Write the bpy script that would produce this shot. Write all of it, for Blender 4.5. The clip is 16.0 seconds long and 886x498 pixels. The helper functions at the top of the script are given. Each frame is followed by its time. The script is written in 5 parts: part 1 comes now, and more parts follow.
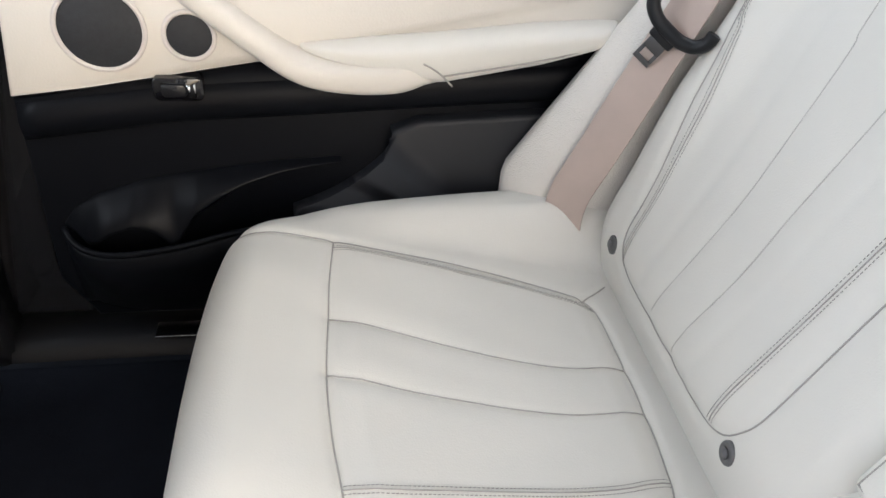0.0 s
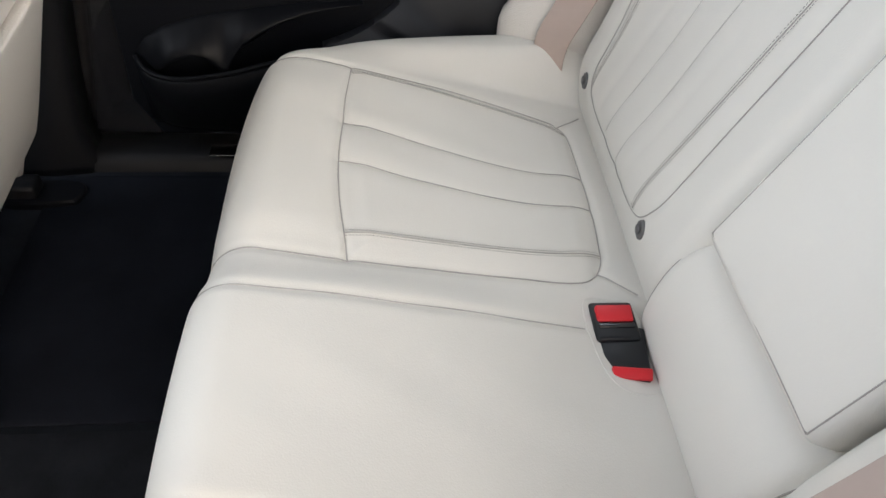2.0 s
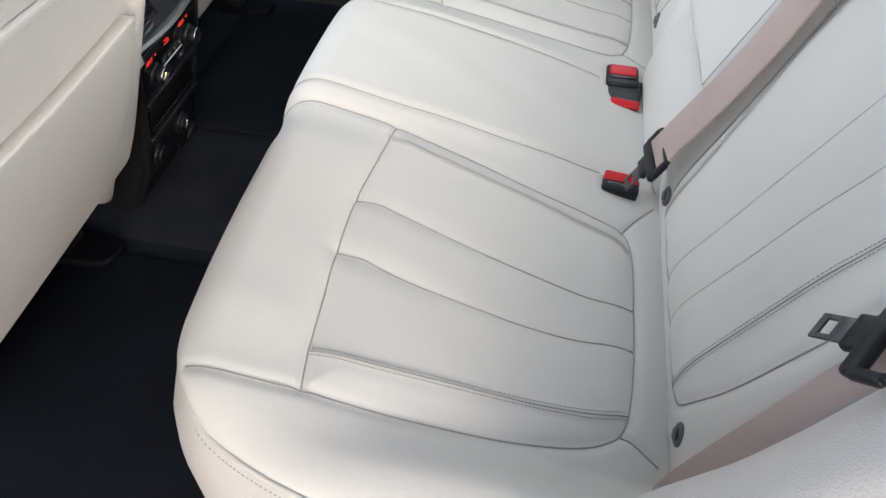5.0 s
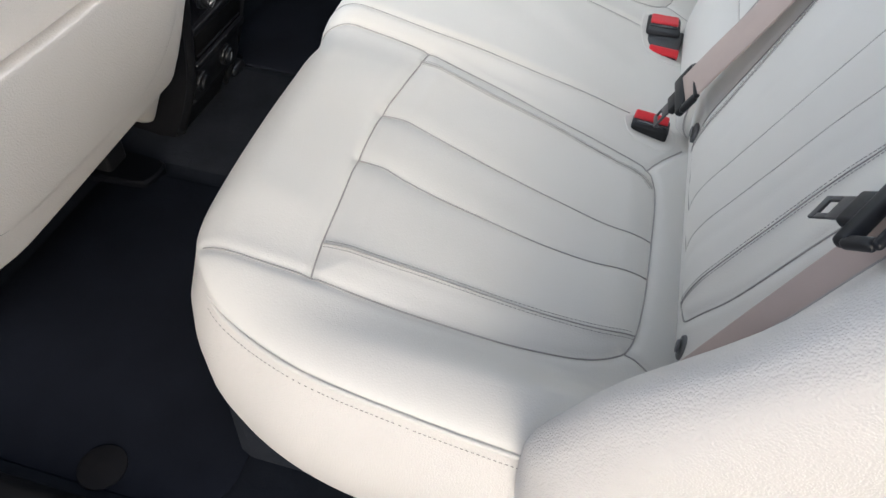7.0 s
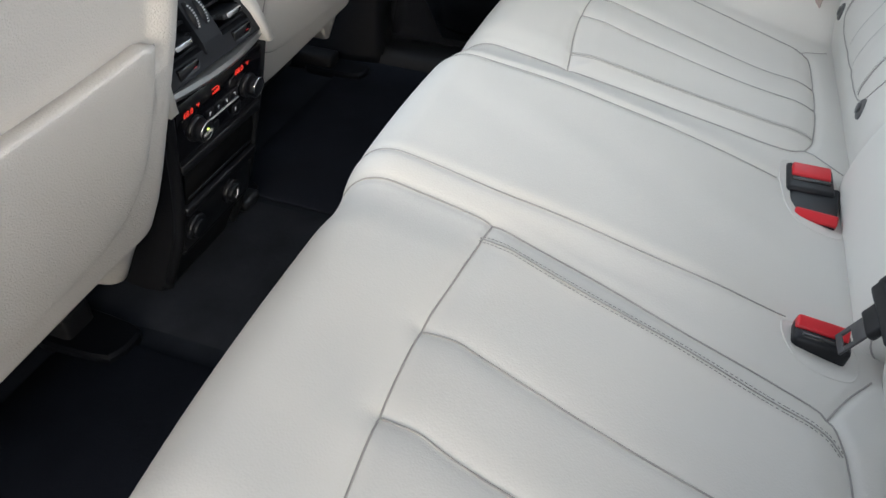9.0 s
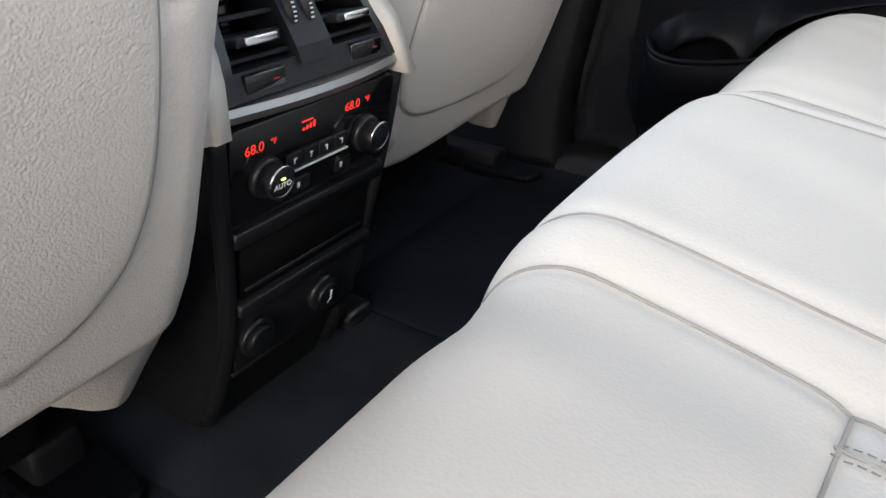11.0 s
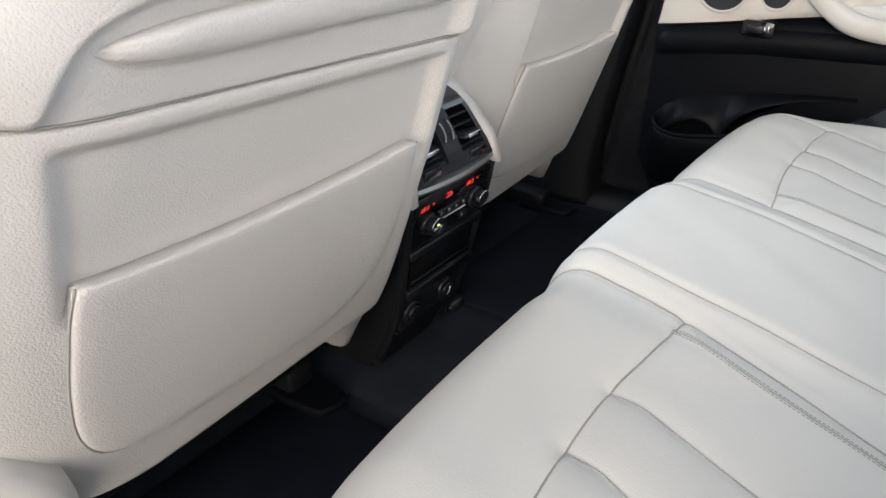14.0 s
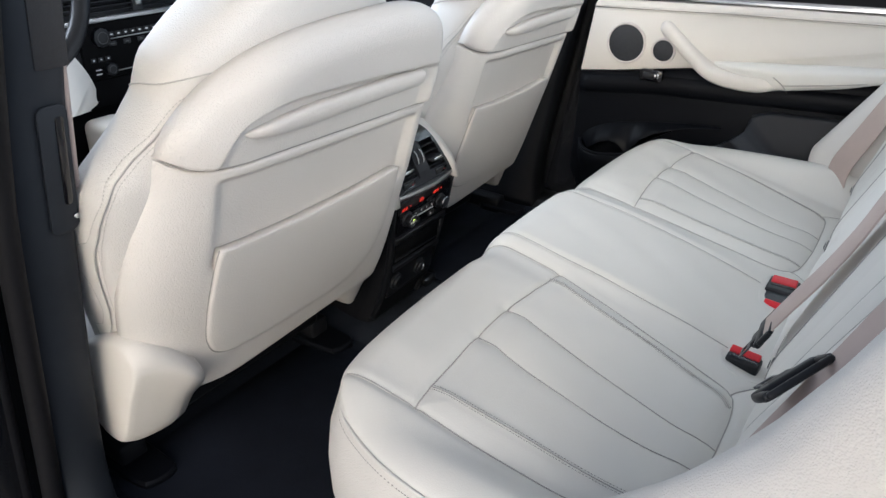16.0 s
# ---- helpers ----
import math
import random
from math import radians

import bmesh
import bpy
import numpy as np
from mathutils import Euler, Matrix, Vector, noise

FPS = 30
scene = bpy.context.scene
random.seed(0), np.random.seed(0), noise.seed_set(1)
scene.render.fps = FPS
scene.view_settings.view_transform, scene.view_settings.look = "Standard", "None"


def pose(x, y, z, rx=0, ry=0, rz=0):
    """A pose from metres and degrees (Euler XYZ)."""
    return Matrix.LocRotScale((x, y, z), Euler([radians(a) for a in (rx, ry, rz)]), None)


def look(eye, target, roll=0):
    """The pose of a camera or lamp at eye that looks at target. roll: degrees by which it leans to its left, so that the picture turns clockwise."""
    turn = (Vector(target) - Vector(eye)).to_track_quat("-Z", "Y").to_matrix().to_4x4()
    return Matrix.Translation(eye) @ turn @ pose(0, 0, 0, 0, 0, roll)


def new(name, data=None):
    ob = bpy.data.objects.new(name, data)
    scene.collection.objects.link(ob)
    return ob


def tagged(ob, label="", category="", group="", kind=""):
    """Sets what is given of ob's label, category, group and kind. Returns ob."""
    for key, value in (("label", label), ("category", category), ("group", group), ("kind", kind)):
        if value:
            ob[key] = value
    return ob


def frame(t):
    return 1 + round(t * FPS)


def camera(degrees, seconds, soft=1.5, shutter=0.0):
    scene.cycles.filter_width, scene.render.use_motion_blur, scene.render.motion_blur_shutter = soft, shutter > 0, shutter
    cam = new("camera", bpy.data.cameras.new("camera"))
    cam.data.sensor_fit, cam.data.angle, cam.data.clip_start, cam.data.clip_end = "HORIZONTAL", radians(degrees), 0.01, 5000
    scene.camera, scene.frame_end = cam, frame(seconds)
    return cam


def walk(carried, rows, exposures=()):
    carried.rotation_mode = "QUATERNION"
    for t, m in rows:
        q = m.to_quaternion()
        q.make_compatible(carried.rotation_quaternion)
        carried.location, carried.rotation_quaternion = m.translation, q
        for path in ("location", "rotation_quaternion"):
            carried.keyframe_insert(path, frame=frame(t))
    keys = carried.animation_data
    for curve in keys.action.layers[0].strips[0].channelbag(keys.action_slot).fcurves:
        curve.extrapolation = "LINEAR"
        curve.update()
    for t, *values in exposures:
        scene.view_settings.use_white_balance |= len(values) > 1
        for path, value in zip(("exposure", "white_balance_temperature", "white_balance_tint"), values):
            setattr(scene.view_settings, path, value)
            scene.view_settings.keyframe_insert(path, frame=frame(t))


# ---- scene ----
cam = camera(61.9, 16.0)
PATH = [
    (0, (0.008, -0.14, 0.82), (0.321, 1.435, -0.372), 4.8),
    (0.5, (0.013, -0.137, 0.82), (0.284, 1.325, -0.518), 5.0),
    (1, (0.017, -0.153, 0.822), (0.262, 1.268, -0.564), 5.0),
    (1.5, (0.025, -0.229, 0.845), (0.244, 1.176, -0.562), 4.9),
    (2, (0.044, -0.344, 0.873), (0.227, 1.053, -0.547), 4.8),
    (2.5, (0.055, -0.442, 0.886), (0.203, 0.949, -0.544), 4.9),
    (3, (0.078, -0.532, 0.891), (0.172, 0.859, -0.543), 4.7),
    (3.5, (0.105, -0.624, 0.889), (0.123, 0.773, -0.542), 4.2),
    (4, (0.129, -0.703, 0.898), (0.081, 0.687, -0.539), 4.2),
    (4.5, (0.147, -0.761, 0.892), (0.028, 0.621, -0.549), 3.9),
    (5, (0.167, -0.811, 0.867), (-0.015, 0.568, -0.57), 3.5),
    (7.5, (0.21, -0.866, 0.819), (-0.109, 0.472, -0.633), 3.4),
    (8, (0.206, -0.834, 0.814), (-0.138, 0.514, -0.623), 2.9),
    (8.5, (0.164, -0.719, 0.778), (-0.21, 0.671, -0.61), 3.1),
    (9, (0.118, -0.6, 0.718), (-0.338, 0.867, -0.564), 2.6),
    (9.5, (0.074, -0.512, 0.636), (-0.507, 1.031, -0.495), 2.2),
    (12, (-0.009, -0.333, 0.495), (-1.048, 1.1, -0.437), 0.6),
    (12.5, (0.018, -0.368, 0.518), (-1.04, 1.058, -0.403), 0.1),
    (13, (0.064, -0.456, 0.572), (-0.983, 0.974, -0.354), 0.3),
    (13.5, (0.111, -0.578, 0.646), (-0.916, 0.859, -0.292), 0.6),
    (14, (0.149, -0.704, 0.707), (-0.858, 0.751, -0.225), 0.8),
    (14.5, (0.201, -0.801, 0.76), (-0.795, 0.663, -0.169), 0.8),
    (15, (0.253, -0.88, 0.805), (-0.737, 0.591, -0.121), 0.7),
    (15.5, (0.324, -0.951, 0.847), (-0.661, 0.525, -0.076), 0.9),
    (16, (0.39, -1.014, 0.88), (-0.589, 0.466, -0.042), 0.9),
]
walk(cam, [(t, look(eye, target, roll)) for t, eye, target, roll in PATH],
     [(0.0, 1.64, 5920, 9), (1.0, 1.64, 5960, 9), (2.0, 1.52, 6040, 9), (3.5, 1.58, 5850, 8), (5.0, 1.66, 5750, 8), (7.8, 1.62, 5650, 7), (9.0, 1.43, 5600, 6), (12.0, 1.75, 5650, 10), (13.0, 1.77, 5700, 10), (14.5, 1.4, 5600, 7), (16.0, 1.39, 5550, 7)])

# ---- light ----
world = bpy.data.worlds.new("world")
scene.world = world
world.use_nodes = True
wn = world.node_tree.nodes
sky = wn.new("ShaderNodeTexSky")
sky.sky_type, sky.sun_disc = "NISHITA", False
sky.sun_elevation, sky.sun_rotation = radians(20), radians(161.2)
sky.air_density, sky.dust_density, sky.ozone_density = 0.6, 4.0, 0.4
bg = wn["Background"]
bg.inputs["Strength"].default_value = 0.06
world.node_tree.links.new(sky.outputs["Color"], bg.inputs["Color"])

sun = new("sun", bpy.data.lights.new("sun", "SUN"))
sun.data.energy, sun.data.angle, sun.data.color = 0.06, radians(100), (1.0, 0.995, 0.985)
sun.matrix_world = look((0.80, -2.35, 1.20), (0.0, 0.0, 0.3))


def skylight(name, m, w, h, power):
    """Sky light that comes in through an opening of the car."""
    ob = new(name, bpy.data.lights.new(name, "AREA"))
    ob.data.shape, ob.data.size, ob.data.size_y, ob.data.energy = "RECTANGLE", w, h, power
    ob.data.color = (0.99, 0.99, 0.985)
    ob.matrix_world = m


skylight("side_window_light", look((0.15, 0.69, 0.95), (0.10, 0.0, 0.45)), 0.80, 0.40, 1.15)
skylight("windscreen_light", look((-1.25, 0.0, 1.05), (-0.2, 0.0, 0.5)), 1.2, 0.45, 5.8)
skylight("rear_window_light", look((1.05, 0.0, 1.14), (-0.3, 0.0, 0.55)), 1.1, 0.30, 3.9)


# ---- materials ----
def mat(name, base, rough=0.5, metal=0.0, var=0.06, scale=6.0, bump=0.0, bump_scale=300.0, bump2=0.0, bump2_scale=30.0,
        kind="noise", dist=0.0006, coat=0.0, rand=0.0, spec=0.5, emit=None, power=0.0):
    """A plain surface with slow colour change, fine grain relief and broad relief."""
    m = bpy.data.materials.new(name)
    m.use_nodes = True
    n, l = m.node_tree.nodes, m.node_tree.links
    b = n["Principled BSDF"]
    b.inputs["Roughness"].default_value, b.inputs["Metallic"].default_value = rough, metal
    b.inputs["Coat Weight"].default_value, b.inputs["Specular IOR Level"].default_value = coat, spec
    co = n.new("ShaderNodeTexCoord")
    slow = n.new("ShaderNodeTexNoise")
    slow.inputs["Scale"].default_value, slow.inputs["Detail"].default_value = scale, 5.0
    l.new(co.outputs["Object"], slow.inputs["Vector"])
    ramp = n.new("ShaderNodeValToRGB")
    lo, hi = [max(0.0, c * (1 - var)) for c in base], [min(1.0, c * (1 + var)) for c in base]
    ramp.color_ramp.elements[0].position, ramp.color_ramp.elements[1].position = 0.3, 0.7
    ramp.color_ramp.elements[0].color, ramp.color_ramp.elements[1].color = (*lo, 1), (*hi, 1)
    l.new(slow.outputs["Fac"], ramp.inputs["Fac"])
    l.new(ramp.outputs["Color"], b.inputs["Base Color"])
    rr = n.new("ShaderNodeMapRange")
    rr.inputs["To Min"].default_value, rr.inputs["To Max"].default_value = rough * 0.85, min(1.0, rough * 1.15)
    mid = n.new("ShaderNodeTexNoise")
    mid.inputs["Scale"].default_value, mid.inputs["Detail"].default_value = scale * 6, 4.0
    l.new(co.outputs["Object"], mid.inputs["Vector"])
    l.new(mid.outputs["Fac"], rr.inputs["Value"])
    l.new(rr.outputs["Result"], b.inputs["Roughness"])
    last = None
    if bump2:
        t2 = n.new("ShaderNodeTexNoise")
        t2.inputs["Scale"].default_value, t2.inputs["Detail"].default_value = bump2_scale, 3.0
        t2.inputs["Distortion"].default_value = 0.6
        l.new(co.outputs["Object"], t2.inputs["Vector"])
        k2 = n.new("ShaderNodeBump")
        k2.inputs["Strength"].default_value, k2.inputs["Distance"].default_value = bump2, 0.003
        l.new(t2.outputs["Fac"], k2.inputs["Height"])
        last = k2
    if bump:
        if kind == "cells":
            t1 = n.new("ShaderNodeTexVoronoi")
            t1.feature = "SMOOTH_F1"
            out = "Distance"
        elif kind == "weave":
            t1 = n.new("ShaderNodeTexWave")
            t1.wave_type, t1.bands_direction = "BANDS", "DIAGONAL"
            out = "Fac"
        else:
            t1 = n.new("ShaderNodeTexNoise")
            out = "Fac"
        t1.inputs["Scale"].default_value = bump_scale
        l.new(co.outputs["Object"], t1.inputs["Vector"])
        k1 = n.new("ShaderNodeBump")
        k1.inputs["Strength"].default_value, k1.inputs["Distance"].default_value = bump, dist
        k1.invert = kind == "cells"
        l.new(t1.outputs[out], k1.inputs["Height"])
        if last:
            l.new(last.outputs["Normal"], k1.inputs["Normal"])
        last = k1
    if last:
        l.new(last.outputs["Normal"], b.inputs["Normal"])
    if emit:
        b.inputs["Emission Color"].default_value, b.inputs["Emission Strength"].default_value = (*emit, 1), power
    return m


LEATHER = mat("ivory_leather", (0.70, 0.685, 0.645), 0.55, spec=0.35, var=0.03, scale=5, bump=0.22, bump_scale=760, bump2=0.08, bump2_scale=26, kind="cells")
GRAINED = mat("grained_ivory_leather", (0.685, 0.66, 0.625), 0.46, var=0.03, scale=5, bump=0.7, bump_scale=720, bump2=0.3, bump2_scale=30, kind="cells", dist=0.0009)
SHELL = mat("ivory_seat_back_vinyl", (0.68, 0.65, 0.615), 0.46, var=0.03, scale=4, bump=0.75, bump_scale=640, bump2=0.15, bump2_scale=160, kind="cells", dist=0.0008)
TRIM = mat("ivory_door_trim", (0.66, 0.63, 0.585), 0.5, var=0.03, scale=4, bump=0.25, bump_scale=500, kind="cells")
# grey that holds the shade of seams, creases and joints
SEAM = mat("seam_shade_grey", (0.38, 0.365, 0.345), 0.8, var=0.1, scale=30)
THREAD = mat("grey_thread", (0.27, 0.26, 0.245), 0.75, var=0.1, scale=60)
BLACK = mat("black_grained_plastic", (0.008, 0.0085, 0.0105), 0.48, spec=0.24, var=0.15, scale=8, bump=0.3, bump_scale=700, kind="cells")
SATIN = mat("black_satin_plastic", (0.012, 0.0125, 0.015), 0.34, spec=0.4, var=0.1, scale=10, bump=0.08, bump_scale=900)
DOOR_BLACK = mat("black_door_plastic", (0.0042, 0.0048, 0.0068), 0.45, spec=0.12, var=0.12, scale=8, bump=0.12, bump_scale=800, kind="cells")
GLOSS = mat("black_gloss_plastic", (0.006, 0.006, 0.008), 0.1, var=0.1, scale=10, coat=0.3)
GREY = mat("dark_grey_plastic", (0.016, 0.0175, 0.022), 0.5, spec=0.35, var=0.08, scale=8, bump=0.2, bump_scale=700)
CARPET = mat("black_carpet", (0.015, 0.0175, 0.023), 0.95, var=0.25, scale=14, bump=0.9, bump_scale=900, bump2=0.3, bump2_scale=90, spec=0.08)
# lighter copy of the black carpet, with the tunnel's stronger light in its colour
TUNNEL = mat("lit_tunnel_carpet", (0.021, 0.0235, 0.029), 0.95, var=0.25, scale=16, bump=0.9, bump_scale=900, bump2=0.3, bump2_scale=90, spec=0.1)
MAT = mat("black_velour_mat", (0.0115, 0.0135, 0.0195), 0.95, var=0.35, scale=6, bump=0.9, bump_scale=1100, bump2=0.25, bump2_scale=60, spec=0.08)
# lighter copy of the black trim, for the pillar nearer the light
PILLAR = mat("lit_pillar_trim", (0.025, 0.029, 0.036), 0.6, var=0.12, scale=8, bump=0.15, bump_scale=700, spec=0.22)
PALE_THREAD = mat("pale_grey_thread", (0.50, 0.485, 0.46), 0.75, var=0.08, scale=60)
# near-black for the painted shade of open recesses, and for the audio panel
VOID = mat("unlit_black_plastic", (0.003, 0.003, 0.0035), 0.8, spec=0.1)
RUBBER = mat("black_rubber", (0.006, 0.006, 0.0075), 0.6, spec=0.25, var=0.1, scale=20)
WEB = mat("beige_belt_webbing", (0.47, 0.385, 0.345), 0.75, var=0.04, scale=30, bump=0.15, bump_scale=700, kind="weave")
BUCKLE = mat("black_buckle_plastic", (0.0075, 0.0085, 0.011), 0.4, spec=0.35, var=0.1, scale=30)
RED = mat("red_release_button", (0.58, 0.012, 0.022), 0.35, var=0.06, scale=40)
CHROME = mat("brushed_chrome", (0.72, 0.72, 0.73), 0.18, metal=1.0, var=0.04, scale=40)
STEEL = mat("dark_burnished_steel", (0.10, 0.10, 0.105), 0.38, metal=0.7, var=0.1, scale=40)
SILVER = mat("satin_silver_trim", (0.42, 0.425, 0.43), 0.35, metal=0.9, var=0.04, scale=40)
GRILLE = mat("dark_speaker_mesh", (0.020, 0.022, 0.027), 0.55, var=0.12, scale=200, bump=0.8, bump_scale=1400, kind="cells")
WHITE = mat("white_print", (0.8, 0.8, 0.8), 0.5)
CAP = mat("mid_grey_plastic", (0.11, 0.11, 0.112), 0.5, var=0.08, scale=40)
GLOW = mat("red_display_segments", (0.3, 0.02, 0.01), 0.5, emit=(1.0, 0.04, 0.02), power=0.28)
GREEN = mat("green_indicator", (0.5, 0.6, 0.1), 0.5, emit=(0.65, 0.9, 0.1), power=1.5)
HEADLINER = mat("light_headliner_cloth", (0.66, 0.645, 0.615), 0.95, var=0.05, scale=12, bump=0.3, bump_scale=900)
PAINT = mat("dark_car_paint", (0.012, 0.013, 0.016), 0.25, var=0.1, scale=10, coat=0.6)
ASPHALT = mat("grey_asphalt_paving", (0.38, 0.378, 0.368), 0.9, var=0.2, scale=3, bump=0.6, bump_scale=120)
GLASS = bpy.data.materials.new("tinted_glass")
GLASS.use_nodes = True
gb = GLASS.node_tree.nodes["Principled BSDF"]
gb.inputs["Base Color"].default_value = (0.30, 0.33, 0.32, 1)
gb.inputs["Roughness"].default_value, gb.inputs["Transmission Weight"].default_value = 0.02, 1.0


# ---- building helpers ----
def thing(name, label, category, group="", kind=""):
    return tagged(new(name), label, category, group, kind)


def part(name, bm, material, parent=None, label="", smooth=True):
    me = bpy.data.meshes.new(name)
    bmesh.ops.recalc_face_normals(bm, faces=bm.faces)
    for f in bm.faces:
        f.smooth = smooth
    bm.to_mesh(me)
    bm.free()
    me.materials.append(material)
    ob = new(name, me)
    ob.parent = parent
    return tagged(ob, label)


def setting(name, bm, material, label, category):
    return tagged(part(name, bm, material, None, smooth=False), label, category, "", "structure")


def box(bm, lo, hi, bevel=0.0, seg=2, m=None):
    r = bmesh.ops.create_cube(bm, size=1.0)
    c, s = [(a + b) / 2 for a, b in zip(lo, hi)], [abs(b - a) for a, b in zip(lo, hi)]
    for v in r["verts"]:
        v.co = Vector((v.co.x * s[0] + c[0], v.co.y * s[1] + c[1], v.co.z * s[2] + c[2]))
    vs = r["verts"]
    if bevel:
        es = list({e for v in vs for e in v.link_edges})
        out = bmesh.ops.bevel(bm, geom=es, offset=bevel, segments=seg, affect="EDGES", profile=0.5)
        vs = list({v for f in out["faces"] for v in f.verts} | {v for v in vs if v.is_valid})
        seen, stack = set(vs), list(vs)
        while stack:
            for e in stack.pop().link_edges:
                for v in e.verts:
                    if v not in seen:
                        seen.add(v)
                        stack.append(v)
        vs = list(seen)
    if m is not None:
        bmesh.ops.transform(bm, matrix=m, verts=vs)
    return vs


def boxed(lo, hi, bevel=0.0, seg=2, m=None):
    bm = bmesh.new()
    box(bm, lo, hi, bevel, seg, m)
    return bm


def smoothed(pts, step=0.006, closed=False):
    """A Catmull-Rom curve through the points, at even steps."""
    p = [np.array(q, float) for q in pts]
    if closed:
        p = [p[-1], *p, p[0], p[1]]
    else:
        p = [2 * p[0] - p[1], *p, 2 * p[-1] - p[-2]]
    out = []
    for a, b, c, d in zip(p, p[1:], p[2:], p[3:]):
        n = max(2, int(np.linalg.norm(c - b) / step))
        for i in range(n):
            t = i / n
            out.append(0.5 * (2 * b + (c - a) * t + (2 * a - 5 * b + 4 * c - d) * t * t + (3 * b - a - 3 * c + d) * t ** 3))
    if not closed:
        out.append(p[-2])
    return np.array(out)


def tube(bm, pts, r, seg=6, closed=False):
    pts = [Vector(p) for p in pts]
    n, rings, up = len(pts), [], Vector((0.13, 0.21, 0.97))
    for i, p in enumerate(pts):
        a, b = (pts[i - 1], pts[(i + 1) % n]) if closed else (pts[max(0, i - 1)], pts[min(n - 1, i + 1)])
        d = (b - a).normalized()
        s = d.cross(up)
        if s.length < 0.05:
            s = d.cross(Vector((1, 0, 0)))
        s.normalize()
        w = s.cross(d)
        up = w
        rings.append([bm.verts.new(p + r * (math.cos(k * math.tau / seg) * s + math.sin(k * math.tau / seg) * w)) for k in range(seg)])
    for a, b in zip(rings, rings[1:] + ([rings[0]] if closed else [])):
        for k in range(seg):
            bm.faces.new((a[k], a[(k + 1) % seg], b[(k + 1) % seg], b[k]))
    if not closed:
        bm.faces.new(rings[0][::-1])
        bm.faces.new(rings[-1])


def tubed(pts, r, seg=6, closed=False):
    bm = bmesh.new()
    tube(bm, pts, r, seg, closed)
    return bm


def sheet(P, thick=None, closed_u=False):
    """A grid of points (m, n, 3) as a mesh; thick: a vector by which a back sheet is set off, closed all round."""
    m, n = P.shape[:2]
    bm = bmesh.new()
    front = [[bm.verts.new(P[i, j]) for j in range(n)] for i in range(m)]
    for i in range(m - 1):
        for j in range(n - 1):
            bm.faces.new((front[i][j], front[i + 1][j], front[i + 1][j + 1], front[i][j + 1]))
    if thick is not None:
        rim = [(0, j) for j in range(n)] + [(i, n - 1) for i in range(1, m)] + [(m - 1, j) for j in range(n - 2, -1, -1)] + [(i, 0) for i in range(m - 2, 0, -1)]
        t = Vector(thick)
        low = [bm.verts.new(front[i][j].co + t) for i, j in rim]
        k = len(rim)
        for a in range(k):
            b = (a + 1) % k
            bm.faces.new((front[rim[a][0]][rim[a][1]], front[rim[b][0]][rim[b][1]], low[b], low[a]))
        bm.faces.new(low)
    return bm


def loft(rings, caps=True):
    """Closed rings of equal length, joined one to the next."""
    bm = bmesh.new()
    vs = [[bm.verts.new(p) for p in r] for r in rings]
    k = len(vs[0])
    for a, b in zip(vs, vs[1:]):
        for i in range(k):
            bm.faces.new((a[i], a[(i + 1) % k], b[(i + 1) % k], b[i]))
    if caps:
        bm.faces.new(vs[0][::-1])
        bm.faces.new(vs[-1])
    return bm


def prism(outline, axis, a, b, bevel=0.0, seg=2):
    """An outline in a plane pushed along axis x, y or z from a to b."""
    def at(p, v):
        return {"x": (v, p[0], p[1]), "y": (p[0], v, p[1]), "z": (p[0], p[1], v)}[axis]
    bm = loft([[at(p, a) for p in outline], [at(p, b) for p in outline]])
    if bevel:
        k = 'xyz'.index(axis)
        es = [e for e in bm.edges if abs(e.verts[0].co[k] - e.verts[1].co[k]) < 1e-6]
        bmesh.ops.bevel(bm, geom=es, offset=bevel, segments=seg, affect="EDGES", profile=0.5)
    return bm


def disc(centre, normal, r, depth, bevel=0.0, seg=32, oval=1.0):
    """A round plate standing out by depth along normal."""
    q = Vector(normal).to_track_quat("Z", "Y").to_matrix().to_4x4()
    prof = [(r, 0.0), (r, depth - bevel), (r - bevel * 0.3, depth - bevel * 0.3), (r - bevel, depth)] if bevel else [(r, 0.0), (r, depth)]
    rings = [[Matrix.Translation(centre) @ q @ Vector((p * math.cos(k * math.tau / seg), p * oval * math.sin(k * math.tau / seg), h)) for k in range(seg)] for p, h in prof]
    return loft(rings)


def rounded(w, h, r, n=5):
    """A rounded rectangle's outline about the origin."""
    out = []
    for cx, cy, a0 in ((w / 2 - r, h / 2 - r, 0), (-w / 2 + r, h / 2 - r, 90), (-w / 2 + r, -h / 2 + r, 180), (w / 2 - r, -h / 2 + r, 270)):
        out += [(cx + r * math.cos(radians(a0 + 90 * i / n)), cy + r * math.sin(radians(a0 + 90 * i / n))) for i in range(n + 1)]
    return out


def placed(bm, m):
    bmesh.ops.transform(bm, matrix=m, verts=bm.verts)
    return bm


def ssn(x):
    x = np.clip(x, 0, 1)
    return x * x * (3 - 2 * x)


def near(X, Y, line):
    """Distance of each grid point to a polyline."""
    best = np.full(X.shape, 9.0)
    for (ax, ay), (bx, by) in zip(line[:-1], line[1:]):
        dx, dy = bx - ax, by - ay
        t = np.clip(((X - ax) * dx + (Y - ay) * dy) / (dx * dx + dy * dy + 1e-12), 0, 1)
        best = np.minimum(best, np.hypot(X - ax - t * dx, Y - ay - t * dy))
    return best


